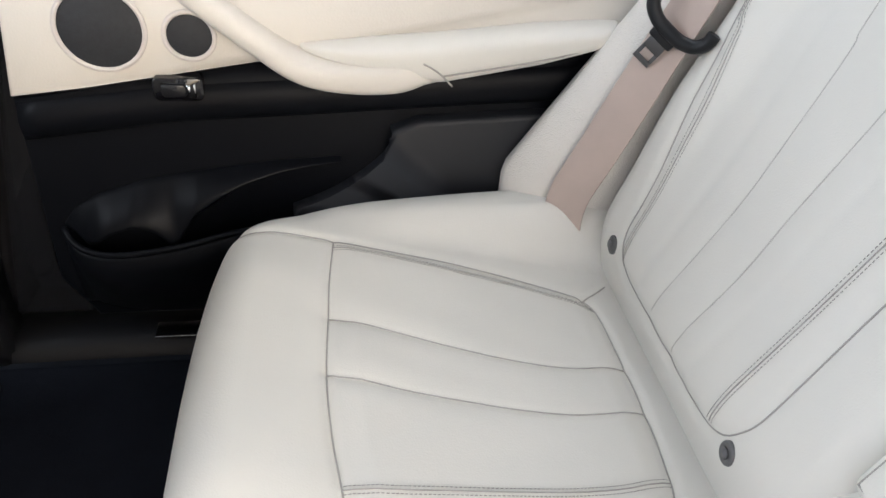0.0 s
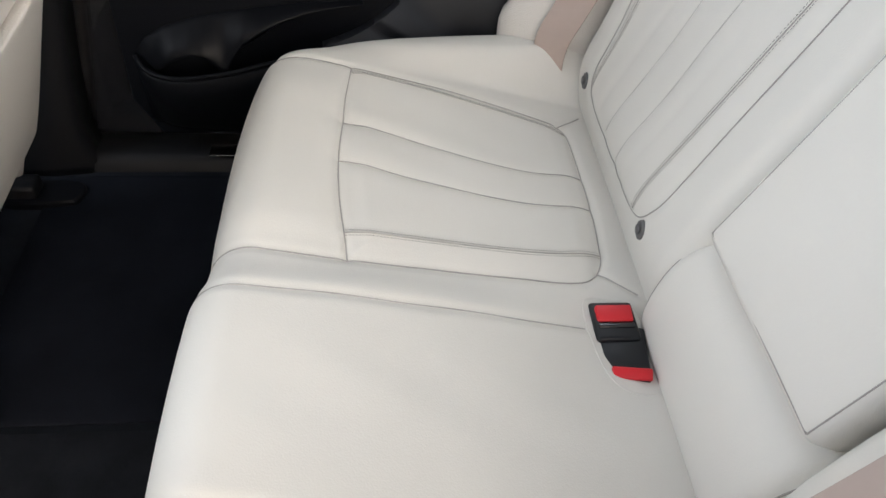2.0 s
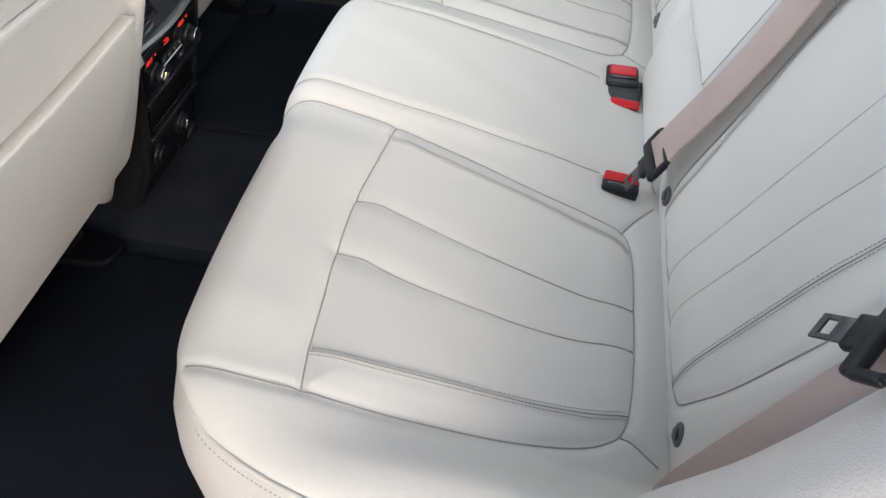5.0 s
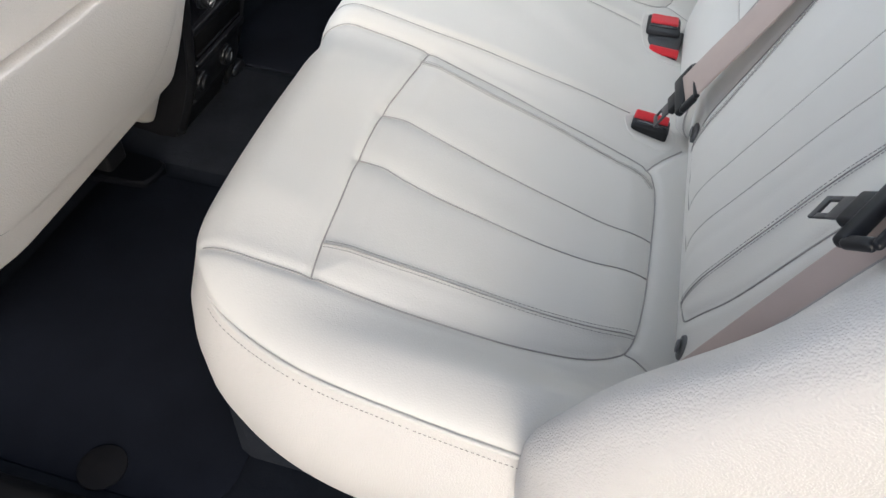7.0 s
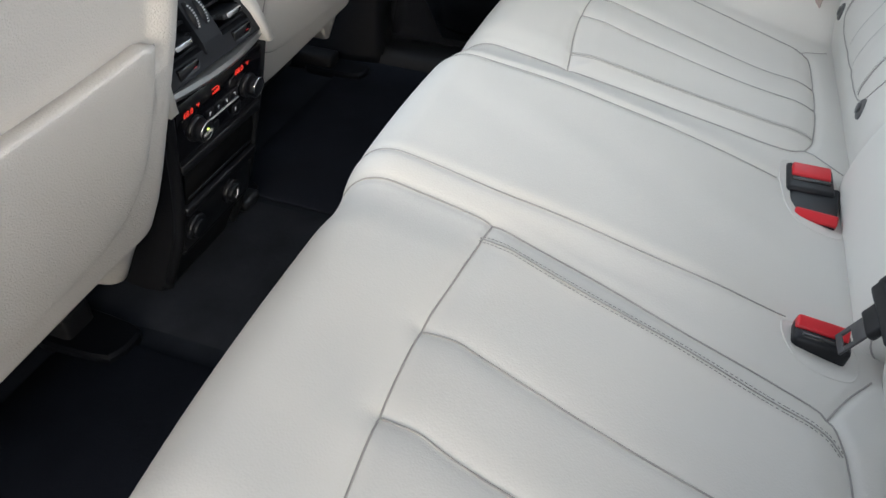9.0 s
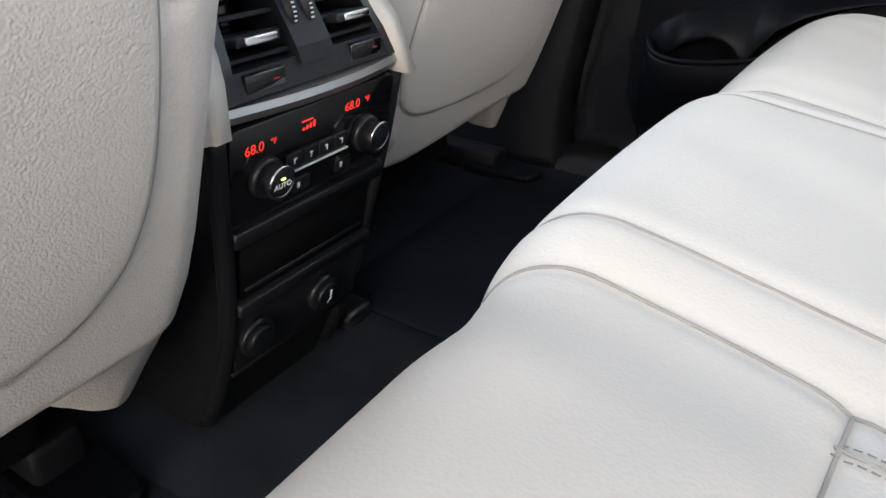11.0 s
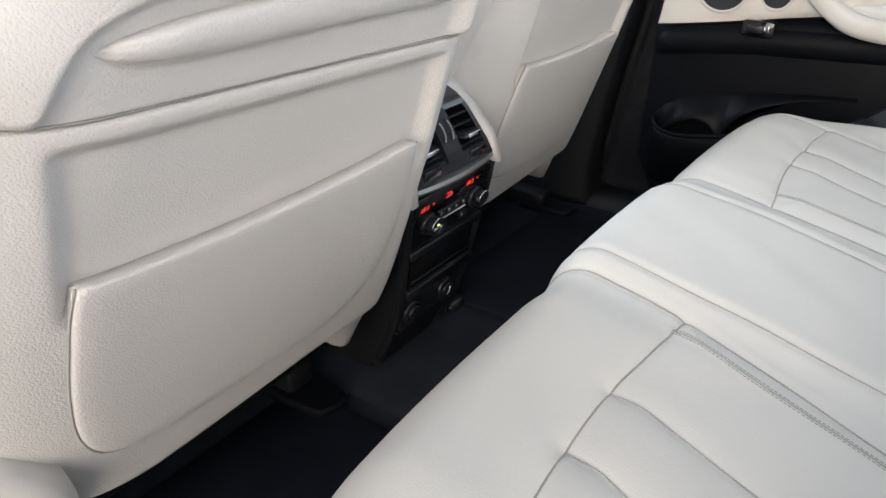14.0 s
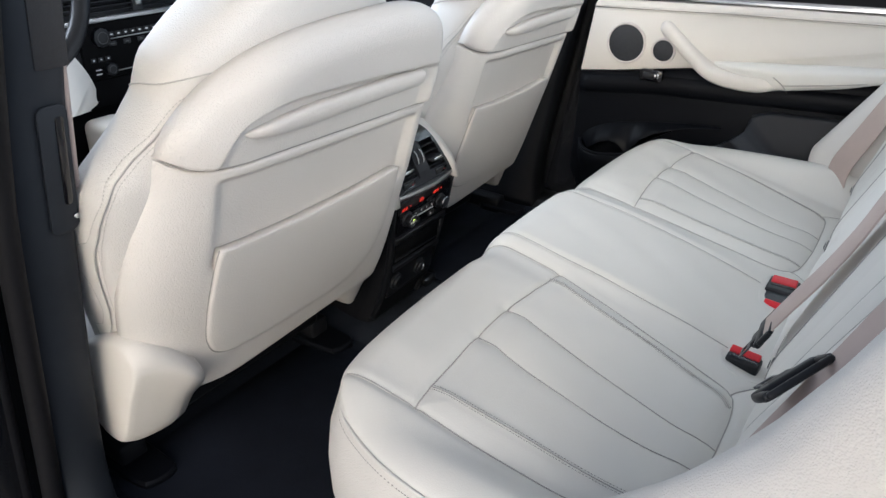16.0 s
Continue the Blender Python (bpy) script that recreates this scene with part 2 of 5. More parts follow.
def dashes(bm, pts, ups, length=0.0024, gap=0.0006, r=0.00042):
    """Stitches along a line that lies on a surface."""
    run = 0.0
    pts = [Vector(p) for p in pts]
    for a, b, u in zip(pts, pts[1:], ups):
        d = b - a
        if d.length < 1e-6:
            continue
        run += d.length
        if run < length + gap:
            continue
        run = 0.0
        d.normalize()
        s = d.cross(Vector(u)).normalized() * r
        w = Vector(u).normalized() * r
        c = a
        q = [c - d * length / 2, c + d * length / 2]
        v = [bm.verts.new(p + o) for p in q for o in (-s, w, s)]
        bm.faces.new((v[0], v[1], v[4], v[3]))
        bm.faces.new((v[1], v[2], v[5], v[4]))
        bm.faces.new((v[0], v[2], v[1]))
        bm.faces.new((v[3], v[4], v[5]))


# ---- setting: car floor, roof, pillars, outside ground ----
FLOOR = 0.07
setting("ground", boxed((-60, -60, -0.62), (60, 60, -0.52)), ASPHALT, "grey paved ground outside the car", "ground")
setting("floor", boxed((-1.5, -0.72, FLOOR - 0.05), (0.9, 0.72, FLOOR)), CARPET, "black carpeted car floor", "floor")
setting("ceiling", boxed((-1.0, -0.62, 1.25), (1.2, 0.62, 1.29)), HEADLINER, "pale cloth headliner of the car roof", "roof")
setting("wall_rear", boxed((1.15, -0.72, 0.0), (1.2, 0.72, 0.72)), BLACK, "black tailgate trim behind the bench", "wall")
setting("wall_front", boxed((-1.60, -0.75, 0.0), (-1.55, 0.75, 0.45)), BLACK, "black bulkhead under the dashboard", "wall")
setting("parcel_shelf", boxed((0.62, -0.70, 0.60), (1.15, 0.70, 0.63)), BLACK, "black luggage cover behind the bench", "shelf")


# ---- rear bench ----
def bench_outline():
    half = [(0.345, 0.608), (0.225, 0.602), (0.12, 0.592), (0.03, 0.577), (-0.045, 0.545), (-0.086, 0.503), (-0.106, 0.455), (-0.114, 0.40), (-0.119, 0.30), (-0.121, 0.155)]
    mid = [(-0.130, 0.10), (-0.133, 0.0), (-0.131, -0.10)]
    near_half = [(x - 0.004 * (x < -0.1), -y) for x, y in half[::-1]]
    return half + mid + near_half


OUT = smoothed(bench_outline(), 0.012)
# seam lines in plan, y counted outward from the middle; -1 the near place, 1 the far place
EDGE = {-1: smoothed([(-0.122, 0.127), (-0.07, 0.134), (-0.03, 0.139), (0.017, 0.145), (0.07, 0.155), (0.13, 0.167), (0.19, 0.180), (0.24, 0.187), (0.272, 0.193), (0.285, 0.200), (0.292, 0.216), (0.297, 0.25), (0.298, 0.30), (0.298, 0.36),
                      (0.296, 0.405), (0.292, 0.437), (0.285, 0.456), (0.273, 0.468), (0.255, 0.478), (0.23, 0.486), (0.186, 0.495), (0.14, 0.500), (0.09, 0.503), (0.045, 0.503), (0.018, 0.502), (-0.03, 0.502), (-0.080, 0.499)], 0.005),
        1: smoothed([(-0.118, 0.163), (-0.09, 0.161), (-0.057, 0.156), (-0.02, 0.152), (0.017, 0.150), (0.06, 0.149), (0.126, 0.151), (0.196, 0.155), (0.238, 0.158), (0.269, 0.167), (0.287, 0.190), (0.293, 0.223), (0.297, 0.282),
                     (0.297, 0.346), (0.296, 0.402), (0.292, 0.427), (0.283, 0.443), (0.262, 0.451), (0.203, 0.466), (0.142, 0.476), (0.081, 0.483), (0.016, 0.491), (-0.036, 0.499), (-0.080, 0.503)], 0.005)}
ROLL = {-1: smoothed([(-0.124, 0.088), (-0.09, 0.098), (-0.047, 0.104), (0.015, 0.112), (0.08, 0.112), (0.15, 0.114), (0.215, 0.110), (0.256, 0.106)], 0.005),
        1: smoothed([(-0.122, 0.110), (-0.09, 0.104), (-0.06, 0.101), (0.0, 0.098), (0.061, 0.094), (0.125, 0.095), (0.19, 0.095), (0.25, 0.101)], 0.005)}
FRONT = {-1: smoothed([(0.017, 0.145), (0.0105, 0.222), (0.0055, 0.277), (0.006, 0.35), (0.010, 0.412), (0.0135, 0.465), (0.018, 0.502)], 0.005),
         1: smoothed([(0.017, 0.150), (0.014, 0.18), (0.0075, 0.236), (0.005, 0.298), (0.008, 0.367), (0.010, 0.417), (0.016, 0.491)], 0.005)}
PLEATS = {-1: (smoothed([(0.0055, 0.277), (0.027, 0.276), (0.055, 0.283), (0.095, 0.292), (0.15, 0.303), (0.20, 0.311), (0.25, 0.315), (0.297, 0.308)], 0.005),
               smoothed([(0.006, 0.351), (0.03, 0.3525), (0.055, 0.360), (0.09, 0.367), (0.14, 0.372), (0.19, 0.375), (0.235, 0.373), (0.266, 0.367), (0.297, 0.3595)], 0.005)),
          1: (smoothed([(0.005, 0.297), (0.034, 0.292), (0.072, 0.283), (0.11, 0.277), (0.16, 0.271), (0.212, 0.270), (0.25, 0.275), (0.296, 0.285)], 0.005),
              smoothed([(0.008, 0.368), (0.038, 0.363), (0.069, 0.355), (0.119, 0.341), (0.172, 0.331), (0.23, 0.330), (0.296, 0.340)], 0.005))}
TWIN = {-1: (smoothed([(0.0135, 0.167), (0.07, 0.182), (0.13, 0.193), (0.20, 0.206), (0.25, 0.216), (0.279, 0.222), (0.292, 0.232)], 0.005),
             smoothed([(0.015, 0.4645), (0.07, 0.4645), (0.12, 0.4625), (0.17, 0.459), (0.224, 0.454), (0.262, 0.4475), (0.292, 0.435)], 0.005)),
        1: (smoothed([(0.014, 0.184), (0.05, 0.182), (0.096, 0.183), (0.14, 0.184), (0.19, 0.186), (0.24, 0.193), (0.290, 0.207)], 0.005),
            smoothed([(0.014, 0.477), (0.068, 0.470), (0.138, 0.456), (0.199, 0.448), (0.259, 0.433), (0.291, 0.424)], 0.005))}
NOTCHES = {-1: (smoothed([(0.285, 0.199), (0.302, 0.170), (0.322, 0.143)], 0.005), smoothed([(0.285, 0.457), (0.299, 0.463), (0.319, 0.477)], 0.005)),
           1: (smoothed([(0.281, 0.181), (0.298, 0.170), (0.322, 0.156)], 0.005), smoothed([(0.284, 0.442), (0.302, 0.456), (0.322, 0.474)], 0.005))}
PX = np.array([-0.14, -0.09, -0.04, 0.01, 0.06, 0.12, 0.20, 0.26, 0.30, 0.36])
PZ = np.array([0.369, 0.371, 0.368, 0.361, 0.352, 0.340, 0.322, 0.308, 0.299, 0.286])


def bench_top(X, Y):
    """Height of the bench cushion over the plan."""
    A = np.abs(Y)
    far = Y > 0

    def to(lines):
        return np.where(far, near(X, A, lines[1]), near(X, A, lines[-1]))
    xs = np.linspace(-0.14, 0.36, 101)
    zs = np.interp(xs, PX, PZ)
    zs = np.convolve(np.pad(zs, 6, mode="edge"), np.ones(13) / 13, "valid")
    Z = np.interp(X, xs, zs)
    Z = Z + 0.010 * (1 - ssn((A - 0.100) / 0.050)) * (1 - ssn((X - 0.10) / 0.18))
    d1, d2, df = to(EDGE), to(ROLL), to(FRONT)
    inner = np.where(far, np.interp(X, [0.017, 0.126, 0.238, 0.269, 0.287, 0.296], [0.150, 0.151, 0.158, 0.167, 0.190, 0.26]), np.interp(X, [0.017, 0.07, 0.13, 0.19, 0.24, 0.272, 0.285, 0.297], [0.145, 0.155, 0.167, 0.180, 0.187, 0.193, 0.200, 0.26]))
    outer = np.where(far, np.interp(X, [0.016, 0.081, 0.142, 0.203, 0.262, 0.283, 0.296], [0.491, 0.483, 0.476, 0.466, 0.451, 0.443, 0.40]), np.interp(X, [0.018, 0.14, 0.186, 0.23, 0.255, 0.273, 0.285, 0.297], [0.502, 0.500, 0.495, 0.486, 0.478, 0.468, 0.456, 0.40]))
    inside = (X > 0.010) & (X < 0.297) & (A > inner) & (A < outer)
    dpan = np.minimum(d1, df)
    Z = Z + np.where(inside, 0.0045 * ssn(dpan / 0.03), 0.0)
    Z = Z + 0.006 * ssn((A - 0.155) / 0.05) * (1 - ssn((A - 0.42) / 0.07)) * (1 - ssn((X + 0.02) / 0.05))
    # outboard end: a soft, nearly level shoulder
    up = ssn((A - 0.496) / 0.060) * ssn((X + 0.09) / 0.09)
    Z = Z + up * (0.357 - Z)
    Z -= 0.0027 * np.exp(-(d1 / 0.006) ** 2) + 0.0026 * np.exp(-(d2 / 0.006) ** 2) + 0.0020 * np.exp(-(df / 0.0045) ** 2)
    for k in (0, 1):
        d = np.where(far, near(X, A, PLEATS[1][k]), near(X, A, PLEATS[-1][k]))
        fade = 0.45 + 0.55 * np.exp(-((X - 0.05) / 0.07) ** 2)
        Z -= fade * 0.0022 * np.exp(-(d / 0.012) ** 2) + 0.0012 * np.exp(-(d / 0.004) ** 2)
        d = np.where(far, near(X, A, TWIN[1][k]), near(X, A, TWIN[-1][k]))
        Z += 0.0011 * np.exp(-(d / 0.0045) ** 2)
        d = np.where(far, near(X, A, NOTCHES[1][k]), near(X, A, NOTCHES[-1][k]))
        Z -= 0.0022 * np.exp(-(d / 0.0045) ** 2)
    d = near(X, Y, OUT)
    side = ssn((A - 0.42) / 0.10)
    r = 0.056 * (1 - side) + side * 0.040
    q = np.clip(1 - d / r, 0, 1)
    Z -= (0.062 - 0.044 * side) * (1 - np.sqrt(np.clip(1 - q * q, 0, 1)))
    for cx, cy in ((0.283, 0.085), (0.283, -0.132)):
        Z -= 0.004 * np.exp(-(((X - cx) / 0.05) ** 2 + ((Y - cy) / 0.06) ** 2))
    # soft wear dents
    Z += 0.0009 * np.sin(41 * X + 3 * np.sin(17 * Y)) * np.cos(29 * Y) * ssn(d / 0.08)
    return Z


def bench_line(line, sign, lift=0.0, side=0.0):
    """A plan line laid on the cushion; side: shifted sideways."""
    L = np.array(line)
    if side:
        t = np.gradient(L, axis=0)
        t /= np.linalg.norm(t, axis=1)[:, None] + 1e-9
        L = L + side * np.stack([-t[:, 1], t[:, 0]], 1)
    Y = L[:, 1] * sign
    Z = bench_top(L[:, 0], Y)
    return np.stack([L[:, 0], Y, Z + lift], 1)


bench = thing("rear_bench_cushion", "ivory leather rear bench cushion with grey stitched seams and pleats", "car seat")


def build_cushion():
    ny, nx = 501, 231
    s = np.linspace(-1, 1, ny)
    ys = 0.607 * np.sign(s) * (1 - (1 - np.abs(s)) ** 1.12)
    fo = OUT[np.argsort(OUT[:, 1])]
    P = np.zeros((ny, nx, 3))
    t = np.linspace(0, 1, nx) ** 1.08
    for i, y in enumerate(ys):
        xf = float(np.interp(y, fo[:, 1], fo[:, 0]))
        P[i, :, 0] = xf + t * (0.345 - xf)
        P[i, :, 1] = y
    P[:, :, 2] = bench_top(P[:, :, 0], P[:, :, 1])
    skirts = []
    rim = np.concatenate([P[0, ::-1], P[1:-1, 0], P[-1, :]])
    run = np.gradient(rim[:, :2], axis=0)
    for _ in range(3):
        run = np.stack([np.convolve(np.pad(run[:, c], 4, mode="edge"), np.ones(9) / 9, "valid") for c in (0, 1)], 1)
    rim_out = np.stack([-run[:, 1], run[:, 0]], 1) / np.linalg.norm(run, axis=1)[:, None]
    for lo in (0, 1, 2):
        keep = [k for k, p in enumerate(rim) if (p[1] < -0.488, abs(p[1]) <= 0.492, p[1] > 0.488)[lo]]
        rows = []
        for k in keep:
            row, p, out = [], rim[k], rim_out[k]
            deep = 1.0 + 0.45 * float(ssn((abs(p[1]) - 0.43) / 0.08))
            for f, bulge in ((0.0, 0.0), (0.05, 0.002), (0.12, 0.005), (0.24, 0.010), (0.4, 0.0125), (0.58, 0.0115), (0.78, 0.005), (0.93, -0.008), (1.0, -0.028)):
                b = bulge * (deep if bulge > 0 else 1.0)
                row.append((p[0] + out[0] * b, p[1] + out[1] * b, p[2] + (0.135 - p[2]) * f))
            rows.append(row)
        skirts.append(sheet(np.array(rows)))
    return sheet(P), skirts


top_bm, skirt_bms = build_cushion()
part("cushion_cover", top_bm, LEATHER, bench)
part("cushion_end", skirt_bms[0], GRAINED, bench, "grained leather cushion end")
part("cushion_front", skirt_bms[1], LEATHER, bench)
part("cushion_end", skirt_bms[2], GRAINED, bench, "grained leather cushion end")
# grey tubes along seams and folds paint the shade of the creases
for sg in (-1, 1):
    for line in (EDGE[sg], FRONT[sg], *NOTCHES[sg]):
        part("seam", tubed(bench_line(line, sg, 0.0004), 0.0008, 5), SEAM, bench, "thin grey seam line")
    part("crease", tubed(bench_line(ROLL[sg], sg, 0.0003), 0.0007, 5), SEAM, bench, "thin grey line painted as crease shade")
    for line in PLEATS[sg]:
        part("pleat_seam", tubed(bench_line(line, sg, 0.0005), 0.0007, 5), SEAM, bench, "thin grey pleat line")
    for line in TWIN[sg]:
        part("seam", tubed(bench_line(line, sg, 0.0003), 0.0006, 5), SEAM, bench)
        bm = bmesh.new()
        for side in (-0.0034, 0.0034):
            p = bench_line(smoothed(line, 0.0015), sg, 0.0007, side)
            dashes(bm, p, [(0, 0, 1)] * len(p))
        part("stitching", bm, THREAD, bench, "double row of grey stitches")
    # piping round the outboard end, a row of stitches on each side of it
    pp = smoothed([(-0.086, 0.492), (-0.084, 0.5035), (-0.045, 0.5465), (0.03, 0.5785), (0.12, 0.5935), (0.225, 0.6035), (0.34, 0.609)], 0.006)
    zs = bench_top(pp[:, 0], pp[:, 1] * sg * 0.9985) + 0.0005
    zs = np.minimum(zs, np.interp(np.arange(len(pp)), [0, 3, 8], [0.352, 0.345, 0.341]))
    zs = np.convolve(np.pad(zs, 3, mode="edge"), np.ones(7) / 7, "valid")
    part("piping", tubed([(x, y * sg, z) for (x, y), z in zip(pp, zs)], 0.0023, 8), LEATHER, bench, "raised leather piping")
    for up, out in ((0.0052, -0.0075), (-0.0085, 0.0036)):
        bm = bmesh.new()
        nrm = np.gradient(pp, axis=0)
        nrm = np.stack([-nrm[:, 1], nrm[:, 0]], 1) / np.linalg.norm(nrm, axis=1)[:, None]
        q = smoothed([(x + n[0] * out, (y + n[1] * out) * sg, z + up) for (x, y), z, n in zip(pp, zs, nrm)], 0.002)
        dashes(bm, q, [(0, sg, 0.6)] * len(q))
        part("stitching", bm, THREAD, bench, "row of grey stitches")
setting("bench_base", boxed((-0.075, -0.545, FLOOR), (0.36, 0.545, 0.20), 0.02), CARPET, "black carpeted base under the rear bench", "base")


# ---- rear seat backs ----
SATIN_GREY = mat("mid_grey_print", (0.12, 0.12, 0.125), 0.45)
def back_x(z):
    zs = np.array([0.20, 0.26, 0.30, 0.335, 0.37, 0.42, 0.60, 1.10])
    xs = np.array([0.352, 0.338, 0.327, 0.320, 0.322, 0.3415, 0.4145, 0.606])
    g = np.linspace(0.18, 1.1, 185)
    v = np.interp(g, zs, xs)
    v = np.convolve(np.pad(v, 4, mode="edge"), np.ones(9) / 9, "valid")
    return np.interp(z, g, v)


BACK = {-1: {"edge": [(0.168, 0.92), (0.178, 0.60), (0.188, 0.46), (0.191, 0.40), (0.194, 0.365), (0.204, 0.343), (0.225, 0.333), (0.28, 0.329), (0.34, 0.327), (0.40, 0.328), (0.432, 0.336), (0.450, 0.352), (0.467, 0.392), (0.478, 0.43), (0.492, 0.49), (0.502, 0.55), (0.530, 0.75), (0.545, 0.92)],
             "twin": ([(0.213, 0.345), (0.213, 0.40), (0.208, 0.44), (0.200, 0.49), (0.192, 0.53), (0.181, 0.57), (0.150, 0.70), (0.120, 0.92)], [(0.424, 0.338), (0.429, 0.40), (0.433, 0.45), (0.438, 0.51), (0.447, 0.56), (0.470, 0.70), (0.490, 0.92)]),
             "pleat": ([(0.292, 0.335), (0.303, 0.39), (0.309, 0.44), (0.313, 0.49), (0.319, 0.55), (0.333, 0.70), (0.35, 0.92)], [(0.346, 0.335), (0.357, 0.39), (0.366, 0.45), (0.373, 0.51), (0.384, 0.57), (0.400, 0.70), (0.42, 0.92)]),
             "fold": ([(0.250, 0.345), (0.257, 0.40), (0.257, 0.47), (0.255, 0.54), (0.255, 0.92)], [(0.376, 0.358), (0.393, 0.43), (0.402, 0.50), (0.416, 0.57), (0.45, 0.92)])},
        1: {"edge": [(0.178, 0.92), (0.185, 0.60), (0.188, 0.50), (0.189, 0.43), (0.191, 0.392), (0.197, 0.374), (0.210, 0.355), (0.230, 0.344), (0.265, 0.339), (0.31, 0.339), (0.365, 0.340), (0.427, 0.342), (0.452, 0.352), (0.466, 0.375), (0.474, 0.45), (0.492, 0.55), (0.515, 0.65), (0.545, 0.92)],
            "twin": ([(0.230, 0.350), (0.228, 0.39), (0.223, 0.455), (0.220, 0.51), (0.218, 0.55), (0.214, 0.65), (0.21, 0.92)], [(0.448, 0.352), (0.453, 0.415), (0.462, 0.475), (0.470, 0.53), (0.486, 0.59), (0.503, 0.64), (0.53, 0.92)]),
            "pleat": ([(0.317, 0.344), (0.312, 0.375), (0.303, 0.44), (0.303, 0.51), (0.301, 0.57), (0.300, 0.65), (0.30, 0.92)], [(0.369, 0.350), (0.362, 0.40), (0.357, 0.48), (0.362, 0.55), (0.369, 0.62), (0.377, 0.66), (0.40, 0.92)]),
            "fold": ([(0.285, 0.345), (0.273, 0.42), (0.269, 0.488), (0.264, 0.577), (0.25, 0.92)], [(0.405, 0.363), (0.402, 0.43), (0.403, 0.516), (0.413, 0.60), (0.44, 0.92)])}}
for side in BACK.values():
    side["edge"] = smoothed(side["edge"], 0.006)
    for kind in ("twin", "pleat", "fold"):
        side[kind] = tuple(smoothed(line, 0.006) for line in side[kind])


def back_surface(Y, Z, sg):
    """Front of an outboard seat back, for y measured outward from the middle."""
    X = back_x(Z)
    inner, outer = Y - 0.110, 0.545 - Y
    q = np.clip(1 - inner / 0.030, 0, 1)
    X = X + 0.028 * (1 - np.sqrt(np.clip(1 - q * q, 0, 1)))
    q = np.clip(1 - outer / 0.045, 0, 1)
    X = X + 0.035 * (1 - np.sqrt(np.clip(1 - q * q, 0, 1)))
    X = X - 0.014 * ssn((Y - 0.44) / 0.05) * ssn((Z - 0.38) / 0.15)
    X = X - 0.006 * (1 - ssn((Y - 0.13) / 0.06)) * ssn((Z - 0.36) / 0.1)
    d = near(Y, Z, BACK[sg]["edge"])
    X += 0.0028 * np.exp(-(d / 0.006) ** 2)
    for p in BACK[sg]["pleat"]:
        d = near(Y, Z, p)
        X += 0.0017 * np.exp(-(d / 0.011) ** 2) + 0.0009 * np.exp(-(d / 0.0035) ** 2)
    for p in BACK[sg]["fold"]:
        X += 0.0011 * np.exp(-(near(Y, Z, p) / 0.008) ** 2)
    for p in BACK[sg]["twin"]:
        X -= 0.0010 * np.exp(-(near(Y, Z, p) / 0.0045) ** 2)
    return X


def back_line(line, sg, lift=0.0, side=0.0):
    L = np.array(line)
    if side:
        t = np.gradient(L, axis=0)
        t /= np.linalg.norm(t, axis=1)[:, None] + 1e-9
        L = L + side * np.stack([-t[:, 1], t[:, 0]], 1)
    return np.stack([back_surface(L[:, 0], L[:, 1], sg) - lift, L[:, 0] * sg, L[:, 1]], 1)


for sg in (-1, 1):
    seat = thing("rear_seat_back", "ivory leather rear seat back with vertical pleats and double stitching", "car seat", "rear seat backs")
    zs, ys = np.linspace(0.24, 0.92, 137), np.linspace(0.110, 0.545, 121)
    YY, ZZ = np.meshgrid(ys, zs)
    P = np.stack([back_surface(YY, ZZ, sg), YY * sg, ZZ], 2)
    part("back_cover", sheet(P, (0.10, 0, 0)), LEATHER, seat)
    # crease shade of the edge seam and pleats, drawn as thin grey tubes
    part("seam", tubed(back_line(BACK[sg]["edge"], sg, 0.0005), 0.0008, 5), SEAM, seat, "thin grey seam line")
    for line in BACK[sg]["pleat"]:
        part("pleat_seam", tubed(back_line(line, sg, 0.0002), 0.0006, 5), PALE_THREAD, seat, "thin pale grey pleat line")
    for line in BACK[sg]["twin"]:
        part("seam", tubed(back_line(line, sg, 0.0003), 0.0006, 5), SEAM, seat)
        bm = bmesh.new()
        for side in (-0.0034, 0.0034):
            p = back_line(smoothed(line, 0.0015), sg, 0.0008, side)
            dashes(bm, p, [(-1, 0, 0.3)] * len(p))
        part("stitching", bm, THREAD, seat, "double row of grey stitches")
    for y in ((0.187, 0.477) if sg < 0 else (0.196, 0.478)):
        x = float(back_surface(np.array([y]), np.array([0.35]), sg)[0])
        cap = part("anchor_cap", disc((x + 0.002, y * sg, 0.35), (-1, 0, 0.06), 0.0098, 0.004, 0.0015, 28, 1.15), CAP, seat, "small round grey anchor cover")
        part("cap_emblem", disc((x - 0.0032, y * sg, 0.351), (-1, 0, 0.06), 0.0052, 0.0012, 0, 20, 1.1), SATIN_GREY, cap, "faint embossed emblem")


